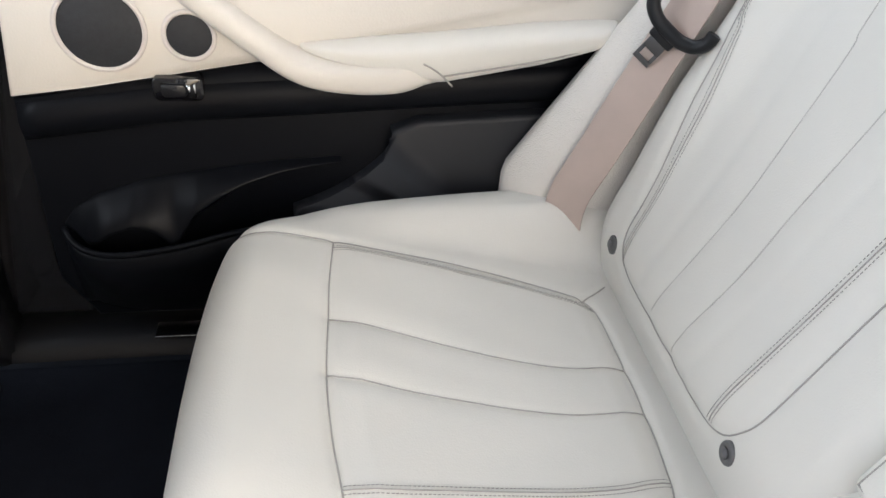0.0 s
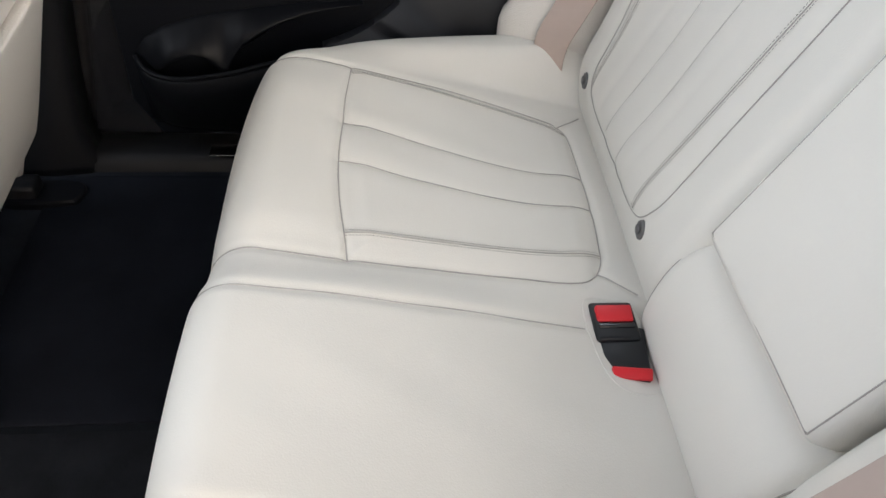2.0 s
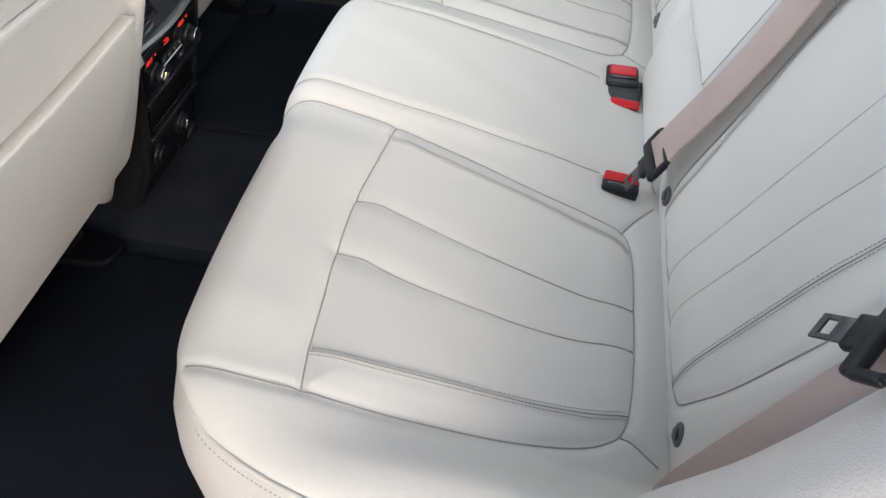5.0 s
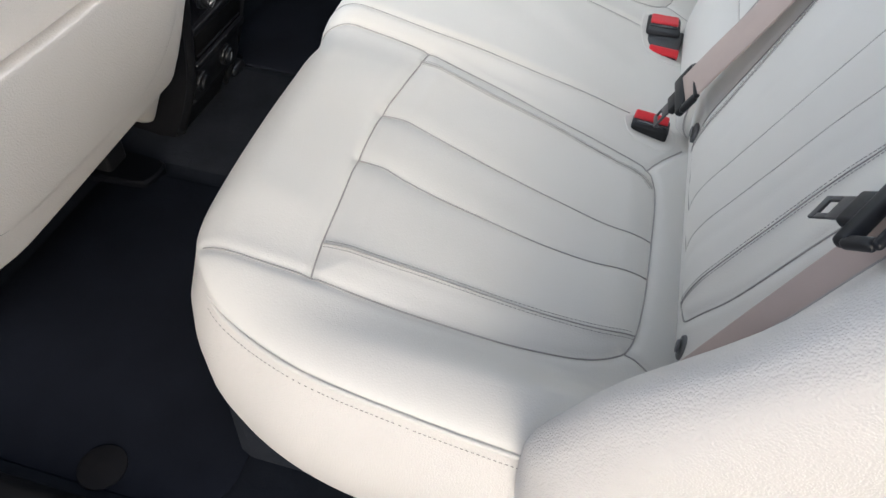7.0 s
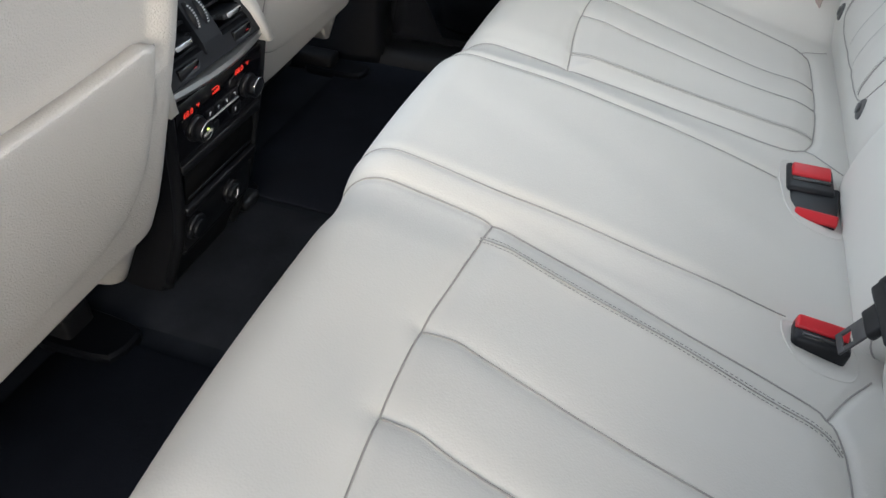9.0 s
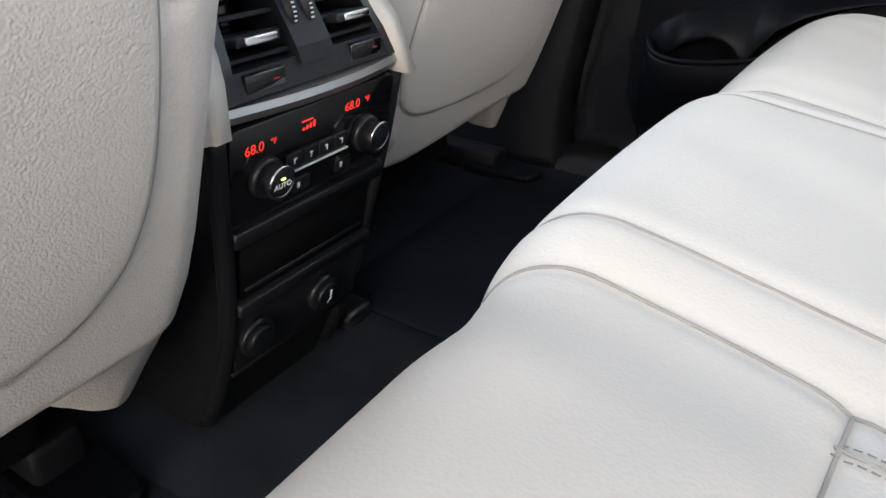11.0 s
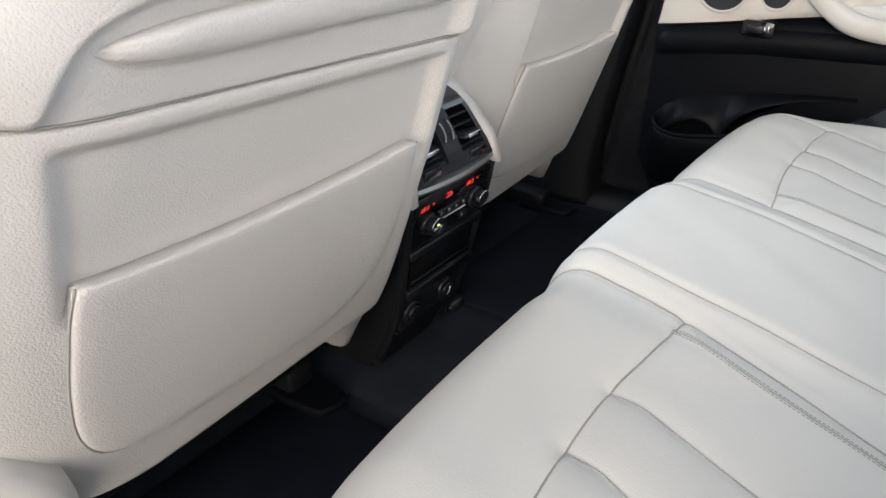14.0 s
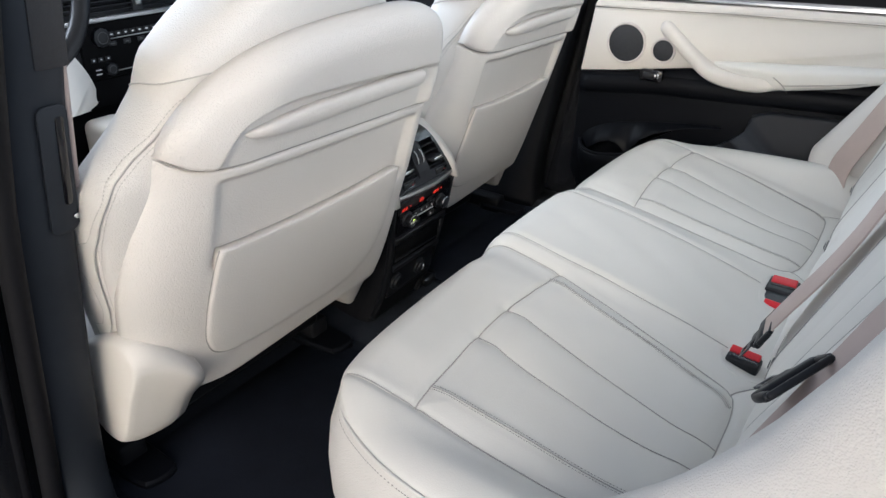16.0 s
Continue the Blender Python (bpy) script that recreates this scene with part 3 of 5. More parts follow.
def centre_back():
    t = thing("rear_armrest_cushion", "ivory leather folded centre armrest between the seat backs", "armrest")
    zs, ys = np.linspace(0.424, 0.92, 87), np.linspace(-0.104, 0.113, 55)
    YY, ZZ = np.meshgrid(ys, zs)
    X = back_x(ZZ) - 0.008
    for d in (YY + 0.104, 0.113 - YY, ZZ - 0.424):
        q = np.clip(1 - d / 0.014, 0, 1)
        X = X + 0.014 * (1 - np.sqrt(np.clip(1 - q * q, 0, 1)))
    X += 0.0012 * np.sin(23 * ZZ) * np.sin(31 * YY)
    part("armrest_cover", sheet(np.stack([X, YY, ZZ], 2), (0.10, 0, 0)), LEATHER, t)
    for y in (-0.0955, 0.1045):
        part("edge_seam", tubed([(float(back_x(np.array([z]))[0]) - 0.0065, y, z) for z in np.linspace(0.434, 0.915, 45)], 0.0008, 5), SEAM, t, "thin grey seam line")
    part("edge_seam", tubed([(float(back_x(np.array([0.434]))[0]) - 0.0065, y, 0.434) for y in np.linspace(-0.0955, 0.1045, 20)], 0.0008, 5), SEAM, t)
    b = thing("centre_back_roll", "padded ivory leather roll below the centre armrest", "car seat")
    rings = []
    for y in np.linspace(-0.128, 0.134, 45):
        e = min(y + 0.128, 0.134 - y)
        q = max(0, 1 - e / 0.028)
        k = math.sqrt(max(0.02, 1 - q * q))
        ring = []
        for a in np.linspace(0, math.tau, 40, endpoint=False):
            cz, cx = math.sin(a), math.cos(a)
            z = 0.345 + 0.076 * k * abs(cz) ** 0.75 * np.sign(cz)
            x = 0.372 + 0.20 * (z - 0.345) + 0.058 * (0.45 + 0.55 * k) * abs(cx) ** 0.75 * np.sign(cx)
            ring.append((x, y, z))
        rings.append(ring)
    part("roll_cover", loft(rings), LEATHER, b)
    for k in (2, 42):
        part("end_seam", tubed(rings[k], 0.0009, 5, True), SEAM, b, "thin grey seam line")


centre_back()


def bolster(sg):
    """Fixed side cushion between the seat back and the door opening."""
    t = thing("side_bolster", "ivory grained leather side bolster beside the rear seat back", "seat bolster", "side bolsters")
    rings = []
    zz = np.concatenate([np.linspace(0.225, 0.30, 10), np.linspace(0.31, 1.0, 50)])
    for i, z in enumerate(zz):
        xi = float(back_x(np.array([z]))[0])
        if sg < 0:
            inner = np.array([xi - 0.010 - 0.003 * ssn((z - 0.44) / 0.1), 0.548])
            xf, bulge = float(np.interp(z, [0.375, 0.44, 0.50, 0.56, 1.1], [0.218, 0.254, 0.312, 0.365, 0.60])), float(np.interp(z, [0.36, 0.42, 0.50, 0.56, 0.62], [1.0, 1.0, 0.55, 0.8, 0.5]))
        else:
            inner = np.array([xi - 0.010 - 0.008 * ssn((z - 0.4) / 0.2), 0.548])
            xf, bulge = 0.222 + 0.64 * max(0.0, z - 0.375), 1.0
        xf = min(xf + 0.02 * math.exp(-((z - 0.24) / 0.04) ** 2), xi - 0.012)
        front = np.array([xf, 0.612])
        k = ssn((z - 0.215) / 0.05)
        ctr = np.array([xi + 0.03, 0.60])
        base = [inner + (0.05, 0.005), inner, inner * 0.72 + front * 0.28 + bulge * np.array((-0.008, -0.006)), inner * 0.4 + front * 0.6 + bulge * np.array((-0.012, -0.010)), front * 0.9 + inner * 0.1 + bulge * np.array((-0.009, -0.006)), front + (0.0, 0.004), front + (0.014, 0.020), front + (0.05, 0.034), (max(xf + 0.10, xi + 0.06), front[1] + 0.04), (xi + 0.12, 0.63)]
        pts = np.array([np.array(p) for p in base])
        sub = []
        n = len(pts)
        for a in range(n):
            p0, p1, p2, p3 = pts[a - 1], pts[a], pts[(a + 1) % n], pts[(a + 2) % n]
            for s in (0, 0.25, 0.5, 0.75):
                sub.append(0.5 * (2 * p1 + (p2 - p0) * s + (2 * p0 - 5 * p1 + 4 * p2 - p3) * s * s + (3 * p1 - p0 - 3 * p2 + p3) * s ** 3))
        ring = [(ctr[0] + (p[0] - ctr[0]) * (0.55 + 0.45 * k), (ctr[1] + (p[1] - ctr[1]) * (0.55 + 0.45 * k)) * sg, z) for p in sub]
        rings.append(ring)
    part("bolster_cover", loft(rings), GRAINED, t)
    part("edge_seam", tubed([r[6] for r in rings[12:]], 0.0009, 5), SEAM, t, "thin grey edge seam")


bolster(-1)
bolster(1)


# ---- belts and buckles ----
def ribbon(pts, width, across, thick=0.0016, name="webbing"):
    """A flat band along a line; across: the direction of its width at each point."""
    pts = [Vector(p) for p in pts]
    rows = []
    for i, (p, a) in enumerate(zip(pts, across)):
        d = (pts[min(i + 1, len(pts) - 1)] - pts[max(i - 1, 0)]).normalized()
        a = Vector(a)
        a = (a - a.dot(d) * d).normalized()
        n = d.cross(a).normalized() * thick / 2
        w = a * width / 2
        rows.append([p - w - n, p - w * 0.96 - n * 1.6, p + w * 0.96 - n * 1.6, p + w - n, p + w + n, p + w * 0.96 + n * 1.6, p - w * 0.96 + n * 1.6, p - w + n])
    return loft(rows)


def tongue(m, parent, slotted=True):
    """A belt tongue: black grip with a steel plate that has a slot; plate along +x, webbing along -x."""
    bm = bmesh.new()
    if slotted:
        for lo, hi, b in (((-0.012, -0.034, -0.0045), (0.004, 0.034, 0.0055), 0.004), ((-0.030, -0.036, -0.004), (-0.004, -0.0265, 0.004), 0.003), ((-0.030, 0.0265, -0.004), (-0.004, 0.036, 0.004), 0.003), ((-0.0345, -0.034, -0.0035), (-0.0275, 0.034, 0.0035), 0.003)):
            box(bm, lo, hi, b, 3)
    else:
        tube(bm, smoothed([(-0.028, -0.0355, 0.001), (-0.018, -0.0365, 0.001), (-0.007, -0.031, 0.002), (0.0, -0.017, 0.003), (0.001, 0.0, 0.003), (0.0, 0.017, 0.003), (-0.007, 0.031, 0.002), (-0.018, 0.0365, 0.001), (-0.028, 0.0355, 0.001)], 0.003), 0.0074, 12)
    box(bm, (0.0, -0.015, -0.004), (0.017, 0.015, 0.005), 0.003, 3)
    part("tongue_grip", placed(bm, m), BUCKLE, parent, "black plastic tongue grip")
    bm = bmesh.new()
    for lo, hi in (((0.014, -0.011, -0.0012), (0.030, 0.011, 0.0012)), ((0.030, -0.011, -0.0012), (0.040, -0.0065, 0.0012)), ((0.030, 0.0065, -0.0012), (0.040, 0.011, 0.0012)), ((0.040, -0.011, -0.0012), (0.046, 0.011, 0.0012))):
        box(bm, lo, hi, 0.0005)
    part("tongue_plate", placed(bm, m), STEEL, parent, "dark steel latch plate with a slot")


def outboard_belt(sg):
    t = thing("seat_belt", "beige webbing outboard seat belt with a black tongue", "seat belt", "rear seat belts")
    def lie(z):
        """Where the band lies on the side bolster, and its width's direction."""
        x = float(back_x(np.array([z]))[0])
        if sg < 0:
            return Vector((x - 0.011 - 0.006 * math.sin((z - 0.285) * 4), -0.553 + 0.01 * (z - 0.285), z)), Vector((-0.45, 0.85, 0.10))
        inner, front = Vector((x - 0.010 - 0.008 * float(ssn((z - 0.4) / 0.2)), 0.548, z)), Vector((min(0.222 + 0.64 * max(0.0, z - 0.375), x - 0.012), 0.612, z))
        return inner * 0.86 + front * 0.14 + Vector((-0.016, -0.013, 0.0)), (front - inner).normalized() + Vector((0, 0, 0.08))

    pts = [lie(z)[0] for z in np.linspace(0.285, 1.0, 60)]
    acr = [lie(z)[1] for z in np.linspace(0.285, 1.0, 60)]
    part("webbing", ribbon(pts, 0.047, acr), WEB, t)
    if sg < 0:
        d, at = Vector((-0.40, 0.64, -0.65)), (0.360, -0.537, 0.567)
        n = d.cross(Vector((0.5, 0.75, 0.35)))
    else:
        d, n, at = Vector((-0.42, 0.30, -0.86)), Vector((-0.45, -0.80, 0.30)), lie(0.572)[0] + Vector((-0.012, -0.010, 0.0))
    d.normalize()
    n = (n - n.dot(d) * d).normalized()
    rot = Matrix((d, n.cross(d), n)).transposed().to_4x4()
    tongue(Matrix.Translation(at) @ rot @ Matrix.Scale(0.8 if sg < 0 else 0.95, 4), t, sg < 0)


outboard_belt(-1)
outboard_belt(1)


def centre_belt():
    t = thing("centre_seat_belt", "beige webbing centre belt with a black tongue at the seat back", "seat belt", "rear seat belts")
    pts = [(0.301, -0.166, 0.384), (0.320, -0.166, 0.425), (0.345, -0.165, 0.475), (0.368, -0.165, 0.53), (0.388, -0.165, 0.59), (0.428, -0.163, 0.70), (0.49, -0.16, 0.88), (0.53, -0.158, 1.0)]
    p = smoothed(pts, 0.012)
    part("webbing", ribbon(p, 0.047, [(-0.12, 0.98, 0.08)] * len(p)), WEB, t)
    d = (Vector(pts[0]) - Vector(pts[1])).normalized()
    a = Vector((-0.05, 0.98, 0.06)).normalized()
    n = d.cross(a).normalized()
    a = n.cross(d)
    rot = Matrix((d, a, n)).transposed().to_4x4()
    tongue(Matrix.Translation(Vector(pts[0]) + Vector((-0.004, 0.004, -0.012))) @ rot @ Matrix.Scale(0.86, 4), t)


centre_belt()


def buckles():
    """Two back-to-back buckles on one side of the middle place, one on the other."""
    t = thing("double_belt_buckle", "pair of black belt buckles with red buttons sunk in the bench", "belt buckle", "rear belt buckles")
    part("buckle_body", boxed((0.2595, 0.085, 0.262), (0.3045, 0.1335, 0.3095), 0.004, 3), BUCKLE, t)
    part("press_button", placed(boxed((-0.0185, -0.010, -0.008), (0.0185, 0.0085, 0.0035), 0.002, 2), Matrix.Translation((0.2822, 0.1165, 0.3105)) @ pose(0, 0, 0, 12, 0, 0)), RED, t, "red press button")
    part("slot_lip", boxed((0.2635, 0.0985, 0.300), (0.3005, 0.1045, 0.3118), 0.0015, 2), GLOSS, t, "dark tongue slot")
    part("lower_buckle", placed(boxed((-0.0225, -0.0305, -0.036), (0.0235, 0.030, 0.0), 0.003, 3), Matrix.Translation((0.2845, 0.074, 0.3045)) @ pose(0, 0, 0, 4, 0, -6)), BUCKLE, t, "second black buckle body")
    part("lower_button", placed(boxed((-0.0195, -0.008, -0.010), (0.0195, 0.004, 0.004), 0.002, 2), Matrix.Translation((0.2865, 0.0510, 0.3025)) @ pose(0, 0, 0, 28, 0, -6)), RED, t, "second red button")
    t = thing("belt_buckle", "black belt buckle with red button sunk in the bench", "belt buckle", "rear belt buckles")
    part("buckle_body", placed(boxed((-0.0215, -0.0125, -0.040), (0.0215, 0.0125, 0.003), 0.004, 3), Matrix.Translation((0.2815, -0.1255, 0.308)) @ pose(0, 0, 0, 0, 3, -4)), BUCKLE, t)
    part("press_button", placed(boxed((-0.0198, -0.0065, -0.010), (0.0198, 0.006, 0.006), 0.0025, 3), Matrix.Translation((0.281, -0.1185, 0.3095)) @ pose(0, 0, 0, 22, 3, -4)), RED, t, "red press button")
    part("slot_lip", placed(boxed((-0.0175, -0.0025, -0.010), (0.0175, 0.002, 0.0025), 0.001, 2), Matrix.Translation((0.2825, -0.1315, 0.3095)) @ pose(0, 0, 0, 10, 3, -4)), GLOSS, t, "dark tongue slot")
    for c, o in (((0.284, 0.084), [(-0.029, 0.050), (0.0, 0.058), (0.026, 0.052), (0.030, 0.0), (0.028, -0.050), (0.0, -0.056), (-0.020, -0.042), (-0.029, -0.005)]), ((0.282, -0.131), [(-0.028, 0.018), (0.0, 0.022), (0.026, 0.018), (0.030, -0.006), (0.022, -0.022), (0.0, -0.026), (-0.018, -0.020), (-0.028, -0.002)])):
        o = smoothed([(c[0] + a, c[1] + b) for a, b in o], 0.004, closed=True)
        z = bench_top(o[:, 0], o[:, 1])
        part("buckle_recess", tubed([(p[0], p[1], q - 0.0005) for p, q in zip(o, z)], 0.0011, 8, True), LEATHER, bench, "leather lip round a buckle recess")


buckles()


# ---- far rear door ----
def door_right():
    t = thing("rear_door", "closed rear door with ivory upper trim and black lower panel", "car door")
    YD = 0.640
    # upper ivory panel with the split line rising to the rear
    top = [(-0.318, 0.450), (-0.24, 0.462), (-0.15, 0.477), (-0.06, 0.492), (0.05, 0.500), (0.20, 0.508), (0.55, 0.520), (0.55, 0.628), (0.30, 0.622), (0.0, 0.612), (-0.20, 0.602), (-0.298, 0.597)]
    part("upper_panel", prism(top, "y", YD, YD + 0.05, 0.004), TRIM, t, "ivory upper door panel")
    rail = [(-0.298, 0.599), (-0.20, 0.604), (0.0, 0.614), (0.30, 0.624), (0.55, 0.630), (0.55, 0.645), (0.30, 0.640), (0.0, 0.630), (-0.20, 0.620), (-0.290, 0.615)]
    part("sill_pad", prism(rail, "y", YD - 0.004, YD + 0.06, 0.004), TRIM, t, "stitched ivory window sill")
    bm = bmesh.new()
    for off in (0.0, -0.009):
        p = smoothed([(x, YD - 0.0042 if off == 0 else YD - 0.0005, z + off + (0.003 if off == 0 else 0.004)) for x, z in rail[:5]], 0.0022)
        dashes(bm, p, [(0, -1, 0)] * len(p))
    part("stitching", bm, THREAD, t, "row of grey stitches")
    chrome = [(-0.09, 0.630), (0.0, 0.634), (0.30, 0.645), (0.60, 0.652), (0.60, 0.662), (0.30, 0.655), (0.02, 0.645), (-0.06, 0.641)]
    part("chrome_strip", prism(chrome, "y", YD - 0.001, YD + 0.03, 0.002), CHROME, t, "polished chrome window strip")
    frame_o = [(-0.235, 0.610), (-0.05, 0.640), (0.60, 0.66), (0.60, 0.69), (-0.235, 0.675)]
    part("window_seal", prism(frame_o, "y", YD + 0.012, YD + 0.05, 0.003), RUBBER, t, "black window seal")
    # dark lower panel: three bands that step in and out
    low = [(-0.318, 0.446), (-0.24, 0.458), (-0.15, 0.473), (-0.06, 0.488), (0.05, 0.496), (0.20, 0.504), (0.55, 0.516), (0.55, 0.135), (-0.29, 0.135), (-0.325, 0.20)]
    part("lower_panel", prism(low, "y", YD + 0.006, YD + 0.06, 0.004), DOOR_BLACK, t, "black lower door panel")
    # bulge under the split line
    rings = []
    for x in np.linspace(-0.315, 0.50, 40):
        z = np.interp(x, [-0.318, -0.15, 0.0, 0.2, 0.5], [0.430, 0.452, 0.460, 0.472, 0.487])
        r = 0.022
        rings.append([(x, YD + 0.016 - 1.0 * r * math.cos(a) ** 1 * 0.9, z - 0.012 + 1.15 * r * math.sin(a)) for a in np.linspace(-math.pi / 2, math.pi / 2, 12)] + [(x, YD + 0.03, z + 0.012), (x, YD + 0.03, z - 0.036)])
    part("panel_bulge", loft(rings), DOOR_BLACK, t)
    # armrest with the pull that climbs to the front
    path = smoothed([(-0.135, YD - 0.006, 0.582), (-0.112, YD - 0.008, 0.563), (-0.06, YD - 0.010, 0.522), (-0.01, YD - 0.014, 0.491), (0.05, YD - 0.018, 0.484), (0.12, YD - 0.020, 0.489), (0.150, YD - 0.022, 0.492)], 0.008)
    rings = []
    for i, p in enumerate(path):
        f = i / (len(path) - 1)
        w, h = 0.026 + 0.008 * ssn(f * 1.6), 0.015 + 0.005 * ssn((f - 0.3) * 2)
        k = math.sqrt(max(0.05, 1 - max(0, 1 - f / 0.06) ** 2)) * (1 - 0.45 * float(ssn((f - 0.80) / 0.2)))
        d = Vector(path[min(i + 1, len(path) - 1)]) - Vector(path[max(i - 1, 0)])
        d.normalize()
        up = Vector((-d.z, 0, d.x)).normalized()
        rings.append([Vector(p) + Vector((0, 1, 0)) * (0.012 - w * k * math.copysign(abs(math.cos(a)) ** 0.7, math.cos(a))) + up * (h * k * math.copysign(abs(math.sin(a)) ** 0.7, math.sin(a))) for a in np.linspace(0, math.tau, 24, endpoint=False)])
    part("pull_handle", loft(rings), TRIM, t, "curved ivory leather pull handle")
    rings = []
    for x in np.linspace(-0.015, 0.345, 46):
        f = (x + 0.015) / 0.36
        k = math.sqrt(max(0.02, 1 - max(0, 1 - f / 0.35) ** 2.2)) * math.sqrt(max(0.02, 1 - max(0, (f - 0.90) / 0.10) ** 2))
        zb = np.interp(x, [-0.015, 0.09, 0.14, 0.25, 0.345], [0.505, 0.484, 0.476, 0.498, 0.527])
        zt = np.interp(x, [-0.015, 0.09, 0.14, 0.25, 0.345], [0.516, 0.525, 0.529, 0.541, 0.546])
        w, h, z = 0.046 * k, (zt - zb) / 2 * (0.6 + 0.4 * k), (zt + zb) / 2
        rings.append([(x, YD + 0.01 - w * math.copysign(abs(math.cos(a)) ** 0.6, math.cos(a)), z + h * math.copysign(abs(math.sin(a)) ** 0.6, math.sin(a))) for a in np.linspace(-math.pi / 2, math.pi / 2, 22)])
    part("armrest_pad", loft(rings), LEATHER, t, "padded ivory armrest")
    bm = bmesh.new()
    p = smoothed([(0.14, YD - 0.037, 0.492), (0.20, YD - 0.037, 0.502), (0.27, YD - 0.036, 0.515), (0.33, YD - 0.027, 0.530)], 0.004)
    tube(bm, p, 0.0011, 6)
    tube(bm, smoothed([(0.118, YD - 0.036, 0.506), (0.135, YD - 0.041, 0.497), (0.150, YD - 0.040, 0.482)], 0.004), 0.0011, 6)
    part("seam", bm, SEAM, t, "thin grey seam line")
    # speakers
    for x, z, r in ((-0.212, 0.527, 0.0415), (-0.125, 0.521, 0.0235)):
        sp = part("speaker_grille", disc((x, YD + 0.001, z), (0, -1, 0), r, 0.004, 0.002, 48), GRILLE, t, "round dark mesh speaker grille")
        ring = [(x + (r + 0.002) * math.cos(a), YD - 0.0022, z + (r + 0.002) * math.sin(a)) for a in np.linspace(0, math.tau, 64, endpoint=False)]
        part("speaker_ring", tubed(ring, 0.0028, 8, True), WHITE_TRIM, sp, "pale ring round the speaker")
    # window switch
    sw = part("switch_plate", prism([(x - 0.143, z + 0.464) for x, z in rounded(0.052, 0.026, 0.005)], "y", YD - 0.010, YD + 0.01, 0.002), GLOSS, t, "black window switch plate")
    part("switch", prism([(x - 0.147, z + 0.464) for x, z in rounded(0.026, 0.014, 0.003)], "y", YD - 0.014, YD - 0.006, 0.002), SATIN, sw)
    part("switch_mark", boxed((-0.134, YD - 0.0125, 0.4595), (-0.130, YD - 0.010, 0.4695)), CHROME, sw, "bright window symbol")
    part("switch_edge", boxed((-0.126, YD - 0.0135, 0.4565), (-0.1245, YD - 0.010, 0.4715)), CHROME, sw, "bright switch edge")
    # door pocket: long scoop under a brow with two arches
    lip = smoothed([(-0.300, YD - 0.004, 0.284), (-0.288, YD - 0.020, 0.272), (-0.262, YD - 0.036, 0.268), (-0.225, YD - 0.046, 0.271), (-0.16, YD - 0.050, 0.284), (-0.09, YD - 0.050, 0.303), (0.0, YD - 0.05, 0.315), (0.12, YD - 0.05, 0.315), (0.30, YD - 0.05, 0.31)], 0.008)
    rings = []
    for p in lip:
        rings.append([(p[0], p[1], p[2]), (p[0], p[1] - 0.006, p[2] - 0.006), (p[0], p[1] - 0.004, p[2] - 0.03), (p[0], min(p[1] + 0.02, YD), 0.17), (p[0], YD + 0.02, 0.137), (p[0], YD + 0.02, p[2] - 0.06), (p[0], p[1] + 0.010, p[2] - 0.03)])
    part("pocket_front", loft(rings), DOOR_BLACK, t, "black moulded door pocket")
    part("pocket_rim", tubed(lip, 0.0040, 8), DOOR_BLACK, t)
    xs = np.linspace(-0.300, 0.03, 90)
    up = np.interp(xs, [-0.300, -0.285, -0.255, -0.20, -0.12, -0.05, 0.03], [0.286, 0.306, 0.325, 0.343, 0.357, 0.366, 0.372])
    lo = np.interp(xs, [-0.300, -0.272, -0.258, -0.240, -0.215, -0.195, -0.182, -0.174, -0.166, -0.158, -0.140, -0.115, -0.085, -0.05, 0.0, 0.03], [0.282, 0.268, 0.278, 0.293, 0.301, 0.297, 0.287, 0.276, 0.276, 0.292, 0.318, 0.335, 0.347, 0.356, 0.365, 0.370])
    P = np.zeros((90, 10, 3))
    for i, (x, u, l) in enumerate(zip(xs, up, lo)):
        reach = 0.040 * ssn((x + 0.305) / 0.06) * (1 - 0.75 * ssn((x + 0.17) / 0.16))
        for j, f in enumerate(np.linspace(0, 1, 10)):
            P[i, j] = (x, YD + 0.004 - reach * math.sin(f * math.pi / 2) ** 1.2, u + (l - u) * f ** 1.1)
    part("pocket_brow", sheet(P, (0, 0.006, 0.0)), DOOR_BLACK, t, "curved black brow over the pocket")
    # rear grey flank, with the curved edge of the scoop
    fl = smoothed([(0.088, 0.412), (0.092, 0.398), (0.080, 0.375), (0.050, 0.348), (0.015, 0.325), (-0.03, 0.305)], 0.01)
    flank = [(p[0], p[1]) for p in fl] + [(-0.03, 0.12), (0.40, 0.12), (0.40, 0.44), (0.12, 0.425)]
    part("flank_panel", prism(flank, "y", YD - 0.014, YD + 0.02, 0.006, 3), GREY, t, "dark grey door flank")


WHITE_TRIM = mat("pale_speaker_ring", (0.62, 0.58, 0.56), 0.4, var=0.02)
door_right()
g = new("window_1", None)
tagged(g, "dark tinted rear door window", "window", "", "structure")
part("pane", boxed((-0.24, 0.668, 0.655), (0.60, 0.672, 1.2)), GLASS, g)


